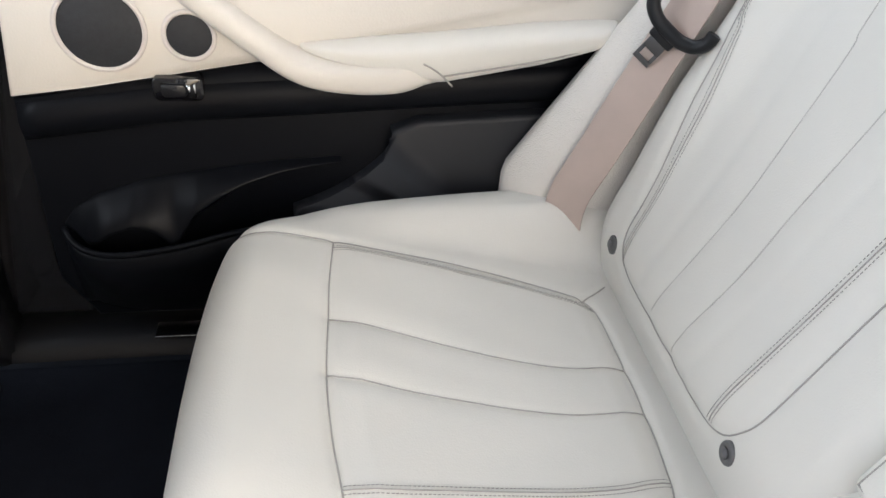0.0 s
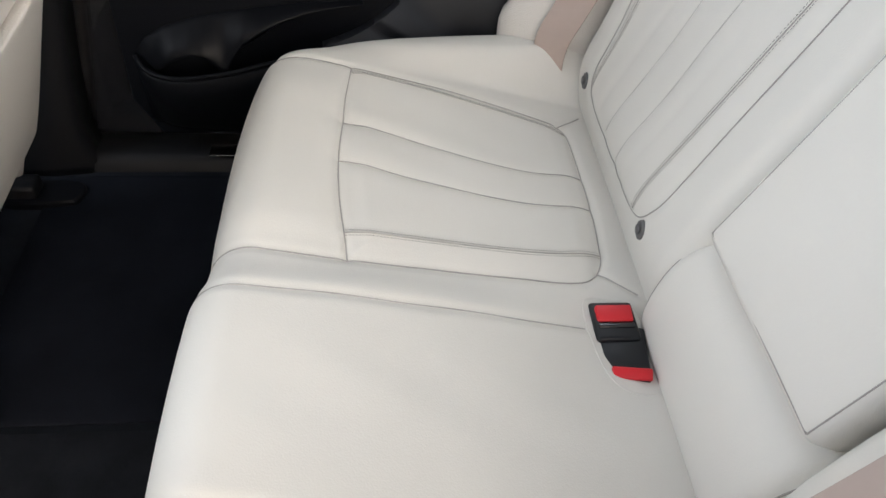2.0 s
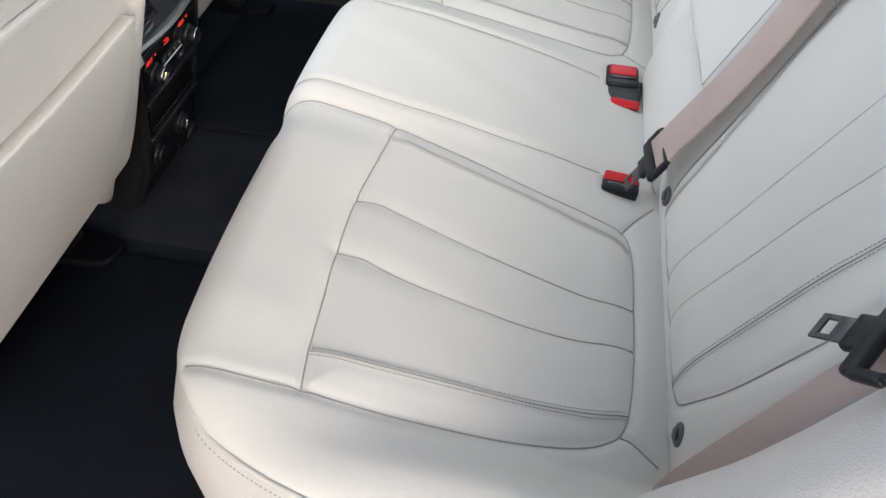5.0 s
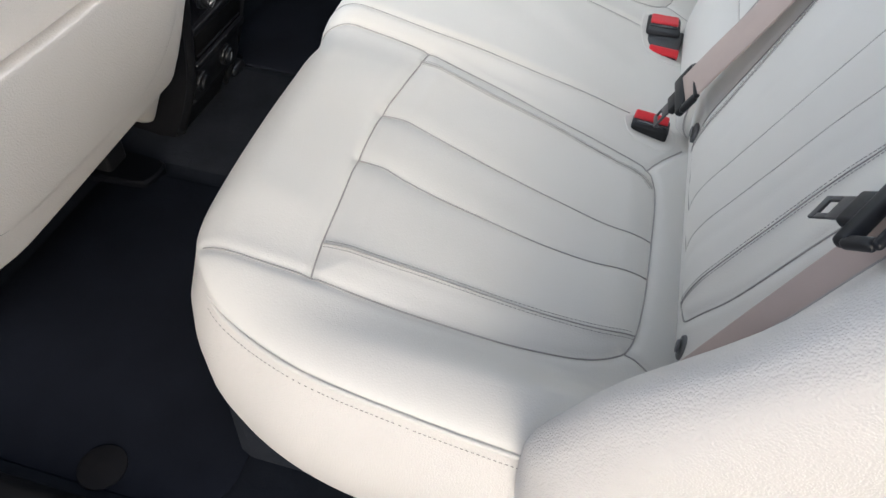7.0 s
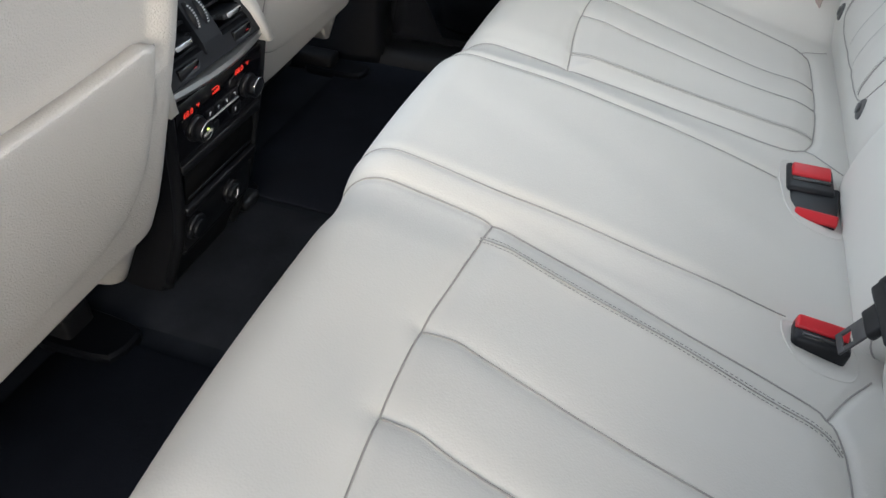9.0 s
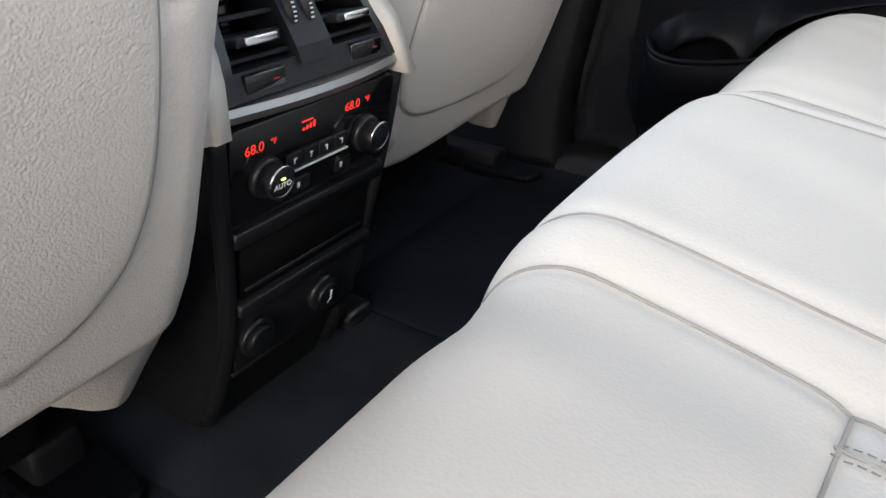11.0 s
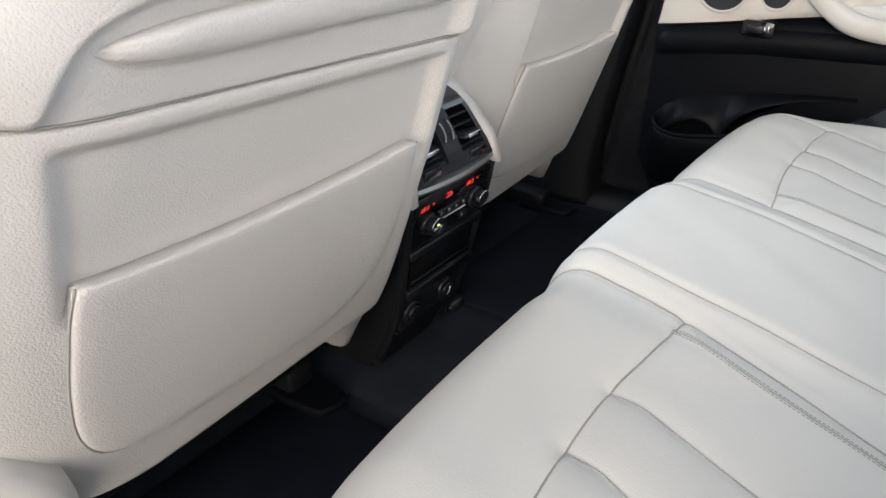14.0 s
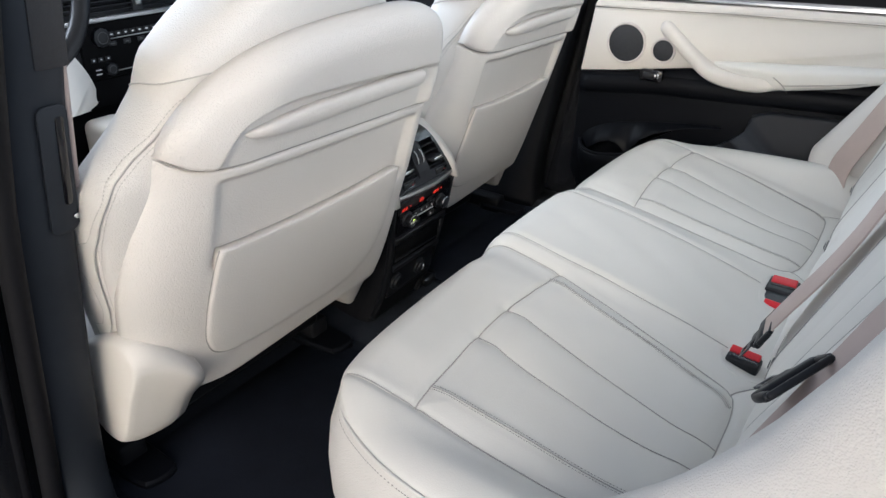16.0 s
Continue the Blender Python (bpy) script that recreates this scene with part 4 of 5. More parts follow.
# ---- pillars, sills and body sides ----
def pillar(sg):
    """Centre pillar: trim leaning back towards the top, flared foot, rubber seal."""
    t = thing("centre_pillar", "black centre door pillar with a ribbed seal", "pillar", "centre pillars")
    rings = []
    for z in np.linspace(0.06, 1.26, 44):
        x = -0.418 + 0.19 * (z - 0.174)
        fl = 0.075 * math.exp(-((z - 0.06) / 0.07))
        yi = 0.622 - 0.03 * ssn((z - 0.5) / 0.5)
        sec = [(x - 0.16 - fl, yi), (x - 0.03, yi - 0.002 - 0.02 * fl), (x - 0.006 + fl * 0.4, yi + 0.004), (x + fl * 0.6, yi + 0.012), (x + fl * 0.6, yi + 0.066), (x - 0.01, yi + 0.072), (x - 0.16, yi + 0.072)]
        rings.append([(a, b * sg, z) for a, b in sec])
    # same trim on both sides; the difference in light is put into the colour
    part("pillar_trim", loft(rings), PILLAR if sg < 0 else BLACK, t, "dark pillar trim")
    for dx, dy, r, nm, mt in ((0.004, 0.082, 0.013, "door_seal", RUBBER), (-0.020, 0.106, 0.010, "outer_seal", RUBBER)):
        p = [(-0.418 + 0.19 * (z - 0.174) + dx, sg * (0.622 - 0.03 * float(ssn((z - 0.5) / 0.5)) + dy), z) for z in np.linspace(0.0, 1.25, 34)]
        part(nm, tubed(p, r, 10), mt, t, "black rubber door seal")
    rings = []
    for z in np.linspace(-0.1, 1.25, 26):
        x = -0.418 + 0.19 * (z - 0.174)
        rings.append([(a, b * sg, z) for a, b in ((x - 0.012, 0.69), (x - 0.012, 0.80), (x - 0.05, 0.83), (x - 0.24, 0.83), (x - 0.24, 0.69))])
    part("pillar_body", loft(rings), PAINT, t, "dark painted pillar")
    if sg < 0:
        def on(z, y, d=0.0):
            return (-0.418 + 0.19 * (z - 0.174) + d, -y, z)
        lean = Matrix(((0, 0.186, 0.983), (1, 0, 0), (0, 0.983, -0.186))).to_4x4()
        c = Vector(on(0.593, 0.6405, 0.001))
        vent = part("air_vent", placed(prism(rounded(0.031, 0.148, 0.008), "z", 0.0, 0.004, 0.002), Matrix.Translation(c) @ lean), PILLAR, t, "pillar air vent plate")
        part("vent_slot", placed(prism(rounded(0.009, 0.102, 0.004), "z", 0.0035, 0.0052, 0.0005), Matrix.Translation(c + Vector((0.002, 0.006, 0.011))) @ lean), GLOSS, vent)
        part("vent_wheel", placed(disc((0.012, -0.056, 0.003), (0, 0, 1), 0.0035, 0.004, 0.001, 16), Matrix.Translation(c) @ lean), CHROME, vent, "small chrome vent wheel")
        c = Vector(on(0.80, 0.6325, -0.0015))
        part("perforated_cover", placed(prism(rounded(0.034, 0.20, 0.003), "z", 0.0, 0.003, 0.001), Matrix.Translation(c) @ lean), GRILLE, t, "perforated dark cover")
        part("beige_edge", tubed([on(z, 0.6165, -0.008) for z in np.linspace(0.50, 1.0, 12)], 0.004, 6), WEB, t, "beige trim edge")


pillar(-1)
pillar(1)
for sg in (-1, 1):
    rings, hi = [], 0.098
    for x in np.linspace(-0.52, 0.75, 30):
        rings.append([(x, sg * y, z) for y, z in ((0.625, FLOOR - 0.02), (0.632, hi - 0.012), (0.648, hi), (0.70, hi), (0.725, hi - 0.02), (0.73, 0.0), (0.63, 0.0))])
    part_ob = part("door_sill", loft(rings), BLACK, None)
    tagged(part_ob, "black plastic door sill trim along the floor", "sill", "door sills")
part_ob = part("sill_plate", boxed((-0.225, 0.634, 0.0985), (-0.09, 0.664, 0.1015), 0.001), CHROME)
tagged(part_ob, "polished metal sill plate in the doorway", "sill plate")
setting("wall_right", boxed((-0.60, 0.70, 0.0), (1.15, 0.76, 0.655)), PAINT, "dark painted right body side", "wall")
setting("wall_left_rear", boxed((0.62, -0.78, 0.0), (1.15, -0.72, 0.70)), PAINT, "dark painted left rear body side", "wall")
setting("wall_left_front", boxed((-1.55, -0.80, 0.0), (-0.66, -0.74, 0.655)), BLACK, "black left front door lining", "wall")
setting("wall_right_front", boxed((-1.55, 0.74, 0.0), (-0.60, 0.80, 0.655)), BLACK, "black right front door lining", "wall")
lt = thing("door_latch", "dirty steel door latch striker on the pillar", "latch")
part("striker_plate", boxed((-0.47, -0.745, 0.205), (-0.44, -0.735, 0.245), 0.003), CHROME, lt, "worn steel plate")
part("striker_loop", tubed(smoothed([(-0.46, -0.745, 0.215), (-0.448, -0.765, 0.217), (-0.448, -0.765, 0.235), (-0.46, -0.745, 0.238)], 0.004), 0.004, 8), CHROME, lt)


# ---- floor mats ----
def mats():
    for sg in (-1, 1):
        o = [(x - 0.265, y + sg * 0.385) for x, y in rounded(0.40, 0.46, 0.05)]
        t = tagged(part("floor_mat", prism(o, "z", FLOOR, FLOOR + 0.004, 0.0015), MAT), "black velour floor mat with bound edge", "floor mat", "rear floor mats")
        if sg < 0:
            part("mat_button", disc((-0.206, -0.594, FLOOR + 0.0035), (0, 0, 1), 0.026, 0.0025, 0.001, 36), RUBBER, t, "round black mat fastener")


mats()
# tunnel hump; its carpet is painted lighter where more light falls
rings = []
for x in np.linspace(-1.4, 0.0, 30):
    h = 0.012 + 0.03 * ssn((-x - 0.42) / 0.2)
    rings.append([(x, y, FLOOR - 0.01 + h * k) for y, k in ((-0.16, 0), (-0.13, 0.8), (-0.10, 1), (0.12, 1), (0.15, 0.8), (0.18, 0))])
tagged(part("tunnel_carpet", loft(rings), TUNNEL), "dark carpet over the low centre tunnel, painted lighter as lit", "carpet", "", "structure")


# ---- front seats ----
def seat_plane(z):
    return -0.275 + 0.35 * (z - 0.46)


def front_seat(yc, dx, dz=0.0, ws=1.0, rails=(-0.205, 0.200), rail_x=0.0):
    """Seat back seen from behind: hard shell with a map pocket, upper cover with a grip, leather body in front."""
    t = thing("front_car_seat", "ivory leather front seat with a hard back shell and map pocket", "car seat", "front seats")

    def world_pt(x, v, z):
        return (x + dx, yc + ws * v, z + dz)

    def world_grid(X, V, Z):
        return np.stack([X + dx, yc + ws * V, Z + dz], 2)

    def left(z):
        return np.interp(z, [0.19, 0.24, 0.30, 0.352, 0.41, 0.45, 0.50, 0.54, 0.60], [-0.165, -0.196, -0.222, -0.235, -0.2405, -0.2385, -0.231, -0.220, -0.205])

    def right(z):
        return np.interp(z, [0.19, 0.215, 0.235, 0.265, 0.30, 0.45, 0.57], [0.214, 0.243, 0.259, 0.2655, 0.267, 0.262, 0.248])

    JOINT = smoothed([(-0.208, 0.600), (-0.19, 0.588), (-0.165, 0.5815), (-0.13, 0.580), (0.0, 0.576), (0.12, 0.572), (0.25, 0.567)], 0.004)
    ARCH = smoothed([(-0.208, 0.602), (-0.205, 0.620), (-0.194, 0.640), (-0.173, 0.662), (-0.146, 0.684), (-0.108, 0.705), (-0.07, 0.715), (-0.02, 0.721), (0.05, 0.725), (0.11, 0.726), (0.16, 0.722), (0.195, 0.710), (0.218, 0.690), (0.235, 0.655), (0.244, 0.615), (0.250, 0.569)], 0.004)
    BROW = smoothed([(-0.185, 0.560), (-0.166, 0.590), (-0.155, 0.612), (-0.138, 0.632), (-0.110, 0.645), (-0.075, 0.650), (0.0, 0.6485), (0.09, 0.644), (0.17, 0.638), (0.235, 0.633)], 0.004)

    def joint(v):
        return np.interp(v, JOINT[:, 0], JOINT[:, 1])

    def bend(v, z):
        """How far the lower shell lies off the seat's plane: level in the middle, rolled forward at the sides."""
        q = np.clip(1 - (v - left(z)) / 0.115, 0, 1)
        d = -0.064 * (1 - np.sqrt(1 - 0.985 * q * q))
        q = np.clip(1 - (right(z) - v) / 0.030, 0, 1)
        d = d - 0.026 * (1 - np.sqrt(1 - 0.985 * q * q))
        return 0.012 + d - 0.004 * (v / 0.24) ** 2

    # lower shell, its upper field set back between two side rails
    rows = []
    us = np.linspace(0, 1, 150) ** 0.9
    for f in np.concatenate([np.linspace(0, 0.08, 12), np.linspace(0.09, 0.93, 84), np.linspace(0.94, 1, 14)]):
        z0 = 0.2045
        v = left(z0) + us * (right(z0) - left(z0))
        for _ in range(3):
            zb = 0.203 + 0.016 * ssn((v + 0.16) / 0.35)
            z = zb + (joint(v) - 0.0015 - zb) * f
            v = left(z) + us * (right(z) - left(z))
        x = seat_plane(z) + bend(v, z)
        field = ssn((v + 0.163) / 0.022) * (1 - ssn((v - right(z) + 0.048) / 0.018)) * ssn((z - 0.43) / 0.02) * (1 - ssn((z - joint(v) + 0.024) / 0.012))
        x = x - 0.012 * field
        top, low = joint(v) - 0.0015 - z, z - zb
        q = np.clip(1 - top / 0.006, 0, 1)
        x = x - 0.005 * (1 - np.sqrt(1 - q * q))
        q = np.clip(1 - low / 0.016, 0, 1)
        x = x - 0.018 * (1 - np.sqrt(1 - 0.98 * q * q))
        rows.append(np.stack([x + dx, yc + ws * v, z + dz], 1))
    part("back_shell", sheet(np.array(rows), (-0.012, 0, 0)), SHELL, t, "ivory vinyl lower back shell")
    # map pocket, let into the shell, with a free upper edge
    side = smoothed([(-0.147, 0.4665), (-0.151, 0.44), (-0.153, 0.39), (-0.151, 0.345), (-0.144, 0.310), (-0.128, 0.284), (-0.095, 0.271), (-0.03, 0.265), (0.06, 0.264), (0.12, 0.267), (0.165, 0.277), (0.194, 0.298), (0.208, 0.325), (0.2145, 0.36), (0.2135, 0.41), (0.207, 0.4625)], 0.008)
    outl = [tuple(p) for p in side] + [(v, 0.4600 + 0.0065 * ((v - 0.03) / 0.18) ** 2) for v in np.linspace(0.195, -0.135, 32)]
    c = np.mean(outl, 0)
    rings = []
    for k, lift in ((1.0, -0.012), (1.0, 0.0005), (0.996, 0.0025), (0.987, 0.0040), (0.97, 0.0046), (0.90, 0.0050), (0.75, 0.0052), (0.5, 0.0054), (0.25, 0.0055)):
        ring = []
        for a, z in outl:
            v, zz = c[0] + (a - c[0]) * k, c[1] + (z - c[1]) * k
            ring.append(world_pt(float(seat_plane(zz) + bend(v, zz)) + lift, v, zz))
        rings.append(ring)
    pk = part("map_pocket", loft(rings), SHELL, t, "flat ivory map pocket")
    gap = [world_pt(float(seat_plane(z) + bend(a, z)) + 0.0004, c[0] + (a - c[0]) * 1.006, c[1] + (z - c[1]) * 1.006) for a, z in outl[:len(side)]]
    part("pocket_gap", tubed(gap, 0.0009, 6), SEAM, pk, "dark joint round the pocket")
    # upper cover with a recess for the grip
    n = 161
    b = np.linspace(0, 1, n)
    run = np.concatenate([[0], np.cumsum(np.linalg.norm(np.diff(ARCH, axis=0), axis=1))])
    arch = np.stack([np.interp(b * run[-1], run, ARCH[:, 0]), np.interp(b * run[-1], run, ARCH[:, 1])], 1)
    base_v = -0.208 + 0.458 * b
    base = np.stack([base_v, joint(base_v) + 0.0015], 1)
    f = np.concatenate([np.linspace(0, 0.12, 14), np.linspace(0.13, 0.88, 76), np.linspace(0.89, 1, 16)])[:, None, None]
    G = base[None] * (1 - f) + arch[None] * f
    V, Z = G[:, :, 0], G[:, :, 1]

    def crown(v, z):
        e = near(v, z, ARCH)
        r = 0.045 + 0.062 * ssn((-v - 0.05) / 0.12) * (1 - ssn((z - 0.62) / 0.09)) - 0.012 * ssn((v - 0.15) / 0.05)
        q = np.clip(1 - e / r, 0, 1)
        depth = 0.040 + 0.022 * ssn((-v - 0.08) / 0.10)
        return 0.024 - depth * (1 - np.sqrt(1 - 0.985 * q * q)) - 0.004 * (v / 0.24) ** 2

    def in_recess(v, z):
        below = np.interp(v, BROW[:, 0], BROW[:, 1]) - z
        return np.where(below > 0, ssn(near(v, z, BROW) / 0.011), 0.0) * (1 - ssn((v - 0.200) / 0.030)) * ssn((v + 0.186) / 0.02)

    X = seat_plane(Z) + crown(V, Z) - 0.014 * in_recess(V, Z)
    e = Z - joint(V) - 0.0015
    q = np.clip(1 - e / 0.007, 0, 1)
    X = X - 0.006 * (1 - np.sqrt(1 - q * q)) * (1 - in_recess(V, Z))
    P = world_grid(X, V, Z)
    part("upper_cover", sheet(P, (-0.014, 0, 0)), SHELL, t, "ivory upper back cover with a grip recess")
    # the joint's fine shadow under the cover, painted as a grey tube
    line = [world_pt(float(seat_plane(z)) + min(float(bend(v, z)), 0.008) - 0.001, v, z) for v, z in JOINT[2:-3]]
    part("cover_joint_shade", tubed(line, 0.0011, 6), SEAM, t, "grey line painted as the fine shadow under the cover")
    # grip: a bar drawn to a point at one end
    rings = []
    for g in np.concatenate([np.linspace(0.0, 0.15, 10), np.linspace(0.18, 0.92, 24), np.linspace(0.94, 1.0, 7)]):
        v = -0.132 + 0.325 * g
        k = math.sqrt(max(0.003, 1 - (1 - min(1, g / 0.34)) ** 2)) * math.sqrt(max(0.01, 1 - max(0, (g - 0.95) / 0.05) ** 2))
        zc = 0.6165 + 0.003 * math.sin(g * math.pi)
        floor_x = float(seat_plane(zc) + crown(np.array([v]), np.array([zc]))[0]) - 0.0145
        rings.append([world_pt(floor_x + 0.015 * min(1.0, k * 1.3) * max(0.0, math.cos(a)) ** 0.45 + 0.35 * 0.0135 * k * math.sin(a), v, zc + 0.0135 * k * math.sin(a)) for a in np.linspace(-math.pi / 2, math.pi / 2, 14)] + [world_pt(floor_x - 0.004, v, zc)])
    part("back_grip", loft(rings), SHELL, t, "raised lens-shaped grip bar")
    # leather back body
    body_z = [0.20, 0.24, 0.325, 0.396, 0.509, 0.556, 0.587, 0.638, 0.661, 0.689, 0.725, 0.755, 0.80, 0.86, 0.93]
    body_w = [0.205, 0.210, 0.228, 0.250, 0.262, 0.261, 0.246, 0.217, 0.201, 0.187, 0.165, 0.143, 0.113, 0.08, 0.045]

    def waist(z):
        return 0.001 + np.interp(z, [0.565, 0.59, 0.614, 0.63, 0.655, 0.672, 0.69, 0.70, 0.727, 0.768, 0.93], [0.0, 0.010, 0.019, 0.022, 0.022, 0.015, 0.010, 0.009, 0.022, 0.052, 0.030])

    def body(a, z, k=1.0):
        W = np.interp(z, body_z, body_w) - (waist(z) if math.sin(a) < 0 else 0.0)
        D = 0.075 * math.sqrt(max(0.08, 1 - max(0, (z - 0.76) / 0.24) ** 2))
        xc = seat_plane(z) - 0.100 - 0.02 * float(ssn((z - 0.66) / 0.25))
        return world_pt(xc + k * D * math.copysign(abs(math.cos(a)) ** 0.62, math.cos(a)), k * W * math.copysign(abs(math.sin(a)) ** 0.7, math.sin(a)), z)

    part("back_cushion", loft([[body(a, z) for a in np.linspace(0, math.tau, 72, endpoint=False)] for z in np.linspace(0.20, 0.93, 74)]), GRAINED, t, "ivory leather back cushion")

    def on_leather(v, z, k=1.008):
        W = np.interp(z, body_z, body_w) - waist(z)
        return body(-math.asin(min(1.0, (abs(v) / W)) ** (1 / 0.7)), z, k)

    # stitched seams over the shoulder and down the outer side
    twin = smoothed([(-0.11, 0.658), (-0.145, 0.659), (-0.163, 0.656), (-0.172, 0.649), (-0.182, 0.637), (-0.197, 0.618), (-0.226, 0.590), (-0.248, 0.559), (-0.256, 0.501), (-0.250, 0.441), (-0.231, 0.345), (-0.222, 0.30)], 0.008)
    part("stitched_seam", tubed([on_leather(v, z) for v, z in twin], 0.0012, 6), PALE_THREAD, t, "raised seam")
    d = np.gradient(twin, axis=0)
    d /= np.linalg.norm(d, axis=1)[:, None]
    bm = bmesh.new()
    for off in (-0.0036, 0.0036):
        row = smoothed([on_leather(v - off * g[1], z + off * g[0], 1.009) for (v, z), g in zip(twin, d)], 0.002)
        dashes(bm, row, [(0.4, -1, 0.1)] * len(row), r=0.0006)
    part("stitching", bm, PALE_THREAD, t, "rows of pale stitches")
    shoulder = np.stack([np.linspace(-0.5, -2.75, 60), np.interp(np.linspace(-0.5, -2.75, 60), [-2.75, -2.4, -2.0, -1.6, -1.3, -0.9, -0.5], [0.640, 0.648, 0.659, 0.669, 0.676, 0.683, 0.684])], 1)
    part("shoulder_seam", tubed([body(a, z, 1.006) for a, z in shoulder], 0.0009, 6), PALE_THREAD, t, "thin grey shoulder seam")
    # recliner cover at the outer foot: flat outer face, rounded rim
    o = smoothed([(-0.455, 0.165), (-0.418, 0.154), (-0.390, 0.172), (-0.356, 0.248), (-0.325, 0.316), (-0.338, 0.346), (-0.366, 0.357), (-0.410, 0.343), (-0.465, 0.300), (-0.475, 0.22)], 0.010, closed=True)
    c = np.mean(o, 0)
    rings = []
    for k, wv, sx, drop in ((0.30, 0.247, 0.0, 0.0), (0.80, 0.2465, 0.0, 0.0), (0.86, 0.2455, 0.0, 0.0), (0.90, 0.2435, 0.0, 0.0), (0.955, 0.236, 0.0, 0.0), (0.99, 0.226, 0.002, -0.002), (1.0, 0.213, 0.006, -0.008), (0.985, 0.195, 0.012, -0.020), (0.95, 0.180, 0.017, -0.034), (0.90, 0.160, 0.018, -0.05)):
        rings.append([world_pt(c[0] + (x - c[0]) * k + sx, -wv, c[1] + (z - c[1]) * k + drop * float(ssn((z - 0.17) / 0.18))) for x, z in o])
    part("recliner_cover", loft(rings), TRIM, t, "moulded ivory recliner cover")
    flap = [(-0.205, 0.325), (-0.178, 0.278), (-0.150, 0.250), (-0.160, 0.236), (-0.19, 0.28)]
    part("hinge_gap", loft([[world_pt(seat_plane(z) + d, w, z) for w, z in flap] for d in (-0.060, -0.026)]), CAP, t, "grey gap filler above the recliner")
    # foot tab below the shell, and the lining that closes the shell from below
    o = smoothed([(0.258, 0.275), (0.2625, 0.241), (0.2550, 0.208), (0.2390, 0.185), (0.2185, 0.167), (0.199, 0.176), (0.178, 0.197), (0.165, 0.214), (0.175, 0.245), (0.21, 0.275)], 0.006, closed=True)
    c = np.mean(o, 0)
    rings = []
    for k, d in ((0.97, -0.045), (1.0, -0.038), (1.0, -0.012), (0.975, -0.006), (0.93, -0.003), (0.5, -0.002)):
        rings.append([world_pt(seat_plane(c[1] + (z - c[1]) * k) + d - 0.010 * float(ssn((c[0] + (w - c[0]) * k - 0.21) / 0.04)), c[0] + (w - c[0]) * k, c[1] + (z - c[1]) * k) for w, z in o])
    part("shell_tab", loft(rings), SHELL, t, "moulded tab at the shell foot")
    rings = []
    for v in np.linspace(-0.150, 0.165, 30):
        k = math.sqrt(max(0.02, 1 - max(0.0, (abs(v - 0.0075) - 0.125) / 0.034) ** 2))
        rings.append([world_pt(seat_plane(z) + d, v, z) for d, z in ((-0.012, 0.240), (-0.012, 0.214 - 0.012 * k), (-0.030, 0.208 - 0.012 * k), (-0.080, 0.212 - 0.008 * k), (-0.085, 0.240))])
    part("shell_lining", loft(rings), SHELL, t, "ivory lining under the shell")
    # seat cushion and its underside
    rings = []
    for x in np.linspace(-0.90, -0.43, 24):
        k = math.sqrt(max(0.05, 1 - max(0, (-x - 0.82) / 0.085) ** 2))
        W = 0.245 * (0.9 + 0.1 * k)
        rings.append([world_pt(x, W * math.copysign(abs(math.cos(a)) ** 0.5, math.cos(a)), 0.255 + 0.02 * (-x - 0.4) + 0.085 * k * math.copysign(abs(math.sin(a)) ** 0.6, math.sin(a))) for a in np.linspace(0, math.tau, 40, endpoint=False)])
    part("seat_cushion", loft(rings), GRAINED, t, "ivory leather seat cushion")
    part("seat_frame", boxed(*sorted_box(world_pt(-0.88, -0.19, 0.12), world_pt(-0.44, 0.19, 0.18)), 0.01), BLACK, t, "black seat frame")
    for wv in rails:
        rail = part("seat_rail", boxed(*sorted_box(world_pt(-0.92, wv - 0.022, FLOOR - dz), world_pt(rail_x - 0.45, wv + 0.022, 0.115)), 0.006), BLACK, t, "black seat rail")
        o = smoothed([(-0.50, wv - 0.028), (-0.41, wv - 0.030), (-0.390, wv - 0.018), (-0.387, wv + 0.018), (-0.41, wv + 0.030), (-0.50, wv + 0.028)], 0.008, closed=True)
        part("rail_end_cover", loft([[world_pt(x + rail_x, w, z - dz) for x, w in o] for z in (FLOOR, FLOOR + 0.010)] + [[world_pt(-0.45 + (x + 0.45) * 0.95 + rail_x, wv + (w - wv) * 0.9, FLOOR + 0.014 - dz) for x, w in o]]), DOOR_BLACK, rail, "glossy black rail end cover", False)


def sorted_box(a, b):
    return tuple(min(p, q) for p, q in zip(a, b)), tuple(max(p, q) for p, q in zip(a, b))


front_seat(-0.3625, 0.0)
front_seat(0.328, -0.078, -0.010, 0.87, (-0.205, 0.275), 0.055)


# ---- centre console, rear face ----
CY = 0.008


def face_x(z):
    return np.interp(z, [0.07, 0.16, 0.23, 0.28, 0.345, 0.36], [-0.405, -0.365, -0.349, -0.338, -0.328, -0.325])


def on_face(y, z, d=0.0):
    return Vector((float(face_x(z)) + d, CY + y, z))


def half_width(z):
    return float(np.interp(z, [0.07, 0.14, 0.215, 0.28, 0.33, 0.365], [0.079, 0.079, 0.082, 0.090, 0.095, 0.097]))


FACE_TILT = Matrix(((0, 0.165, 0.986), (1, 0, 0), (0, 0.986, -0.165))).to_4x4()


def face_m(y, z, d=0.0):
    """Local x along the car's width, y up the face, z out of it."""
    return Matrix.Translation(on_face(y, z, d)) @ FACE_TILT


def plate(w, h, r, y, z, d0, d1, bevel=0.001):
    return placed(prism(rounded(w, h, r), "z", d0, d1, bevel), face_m(y, z))


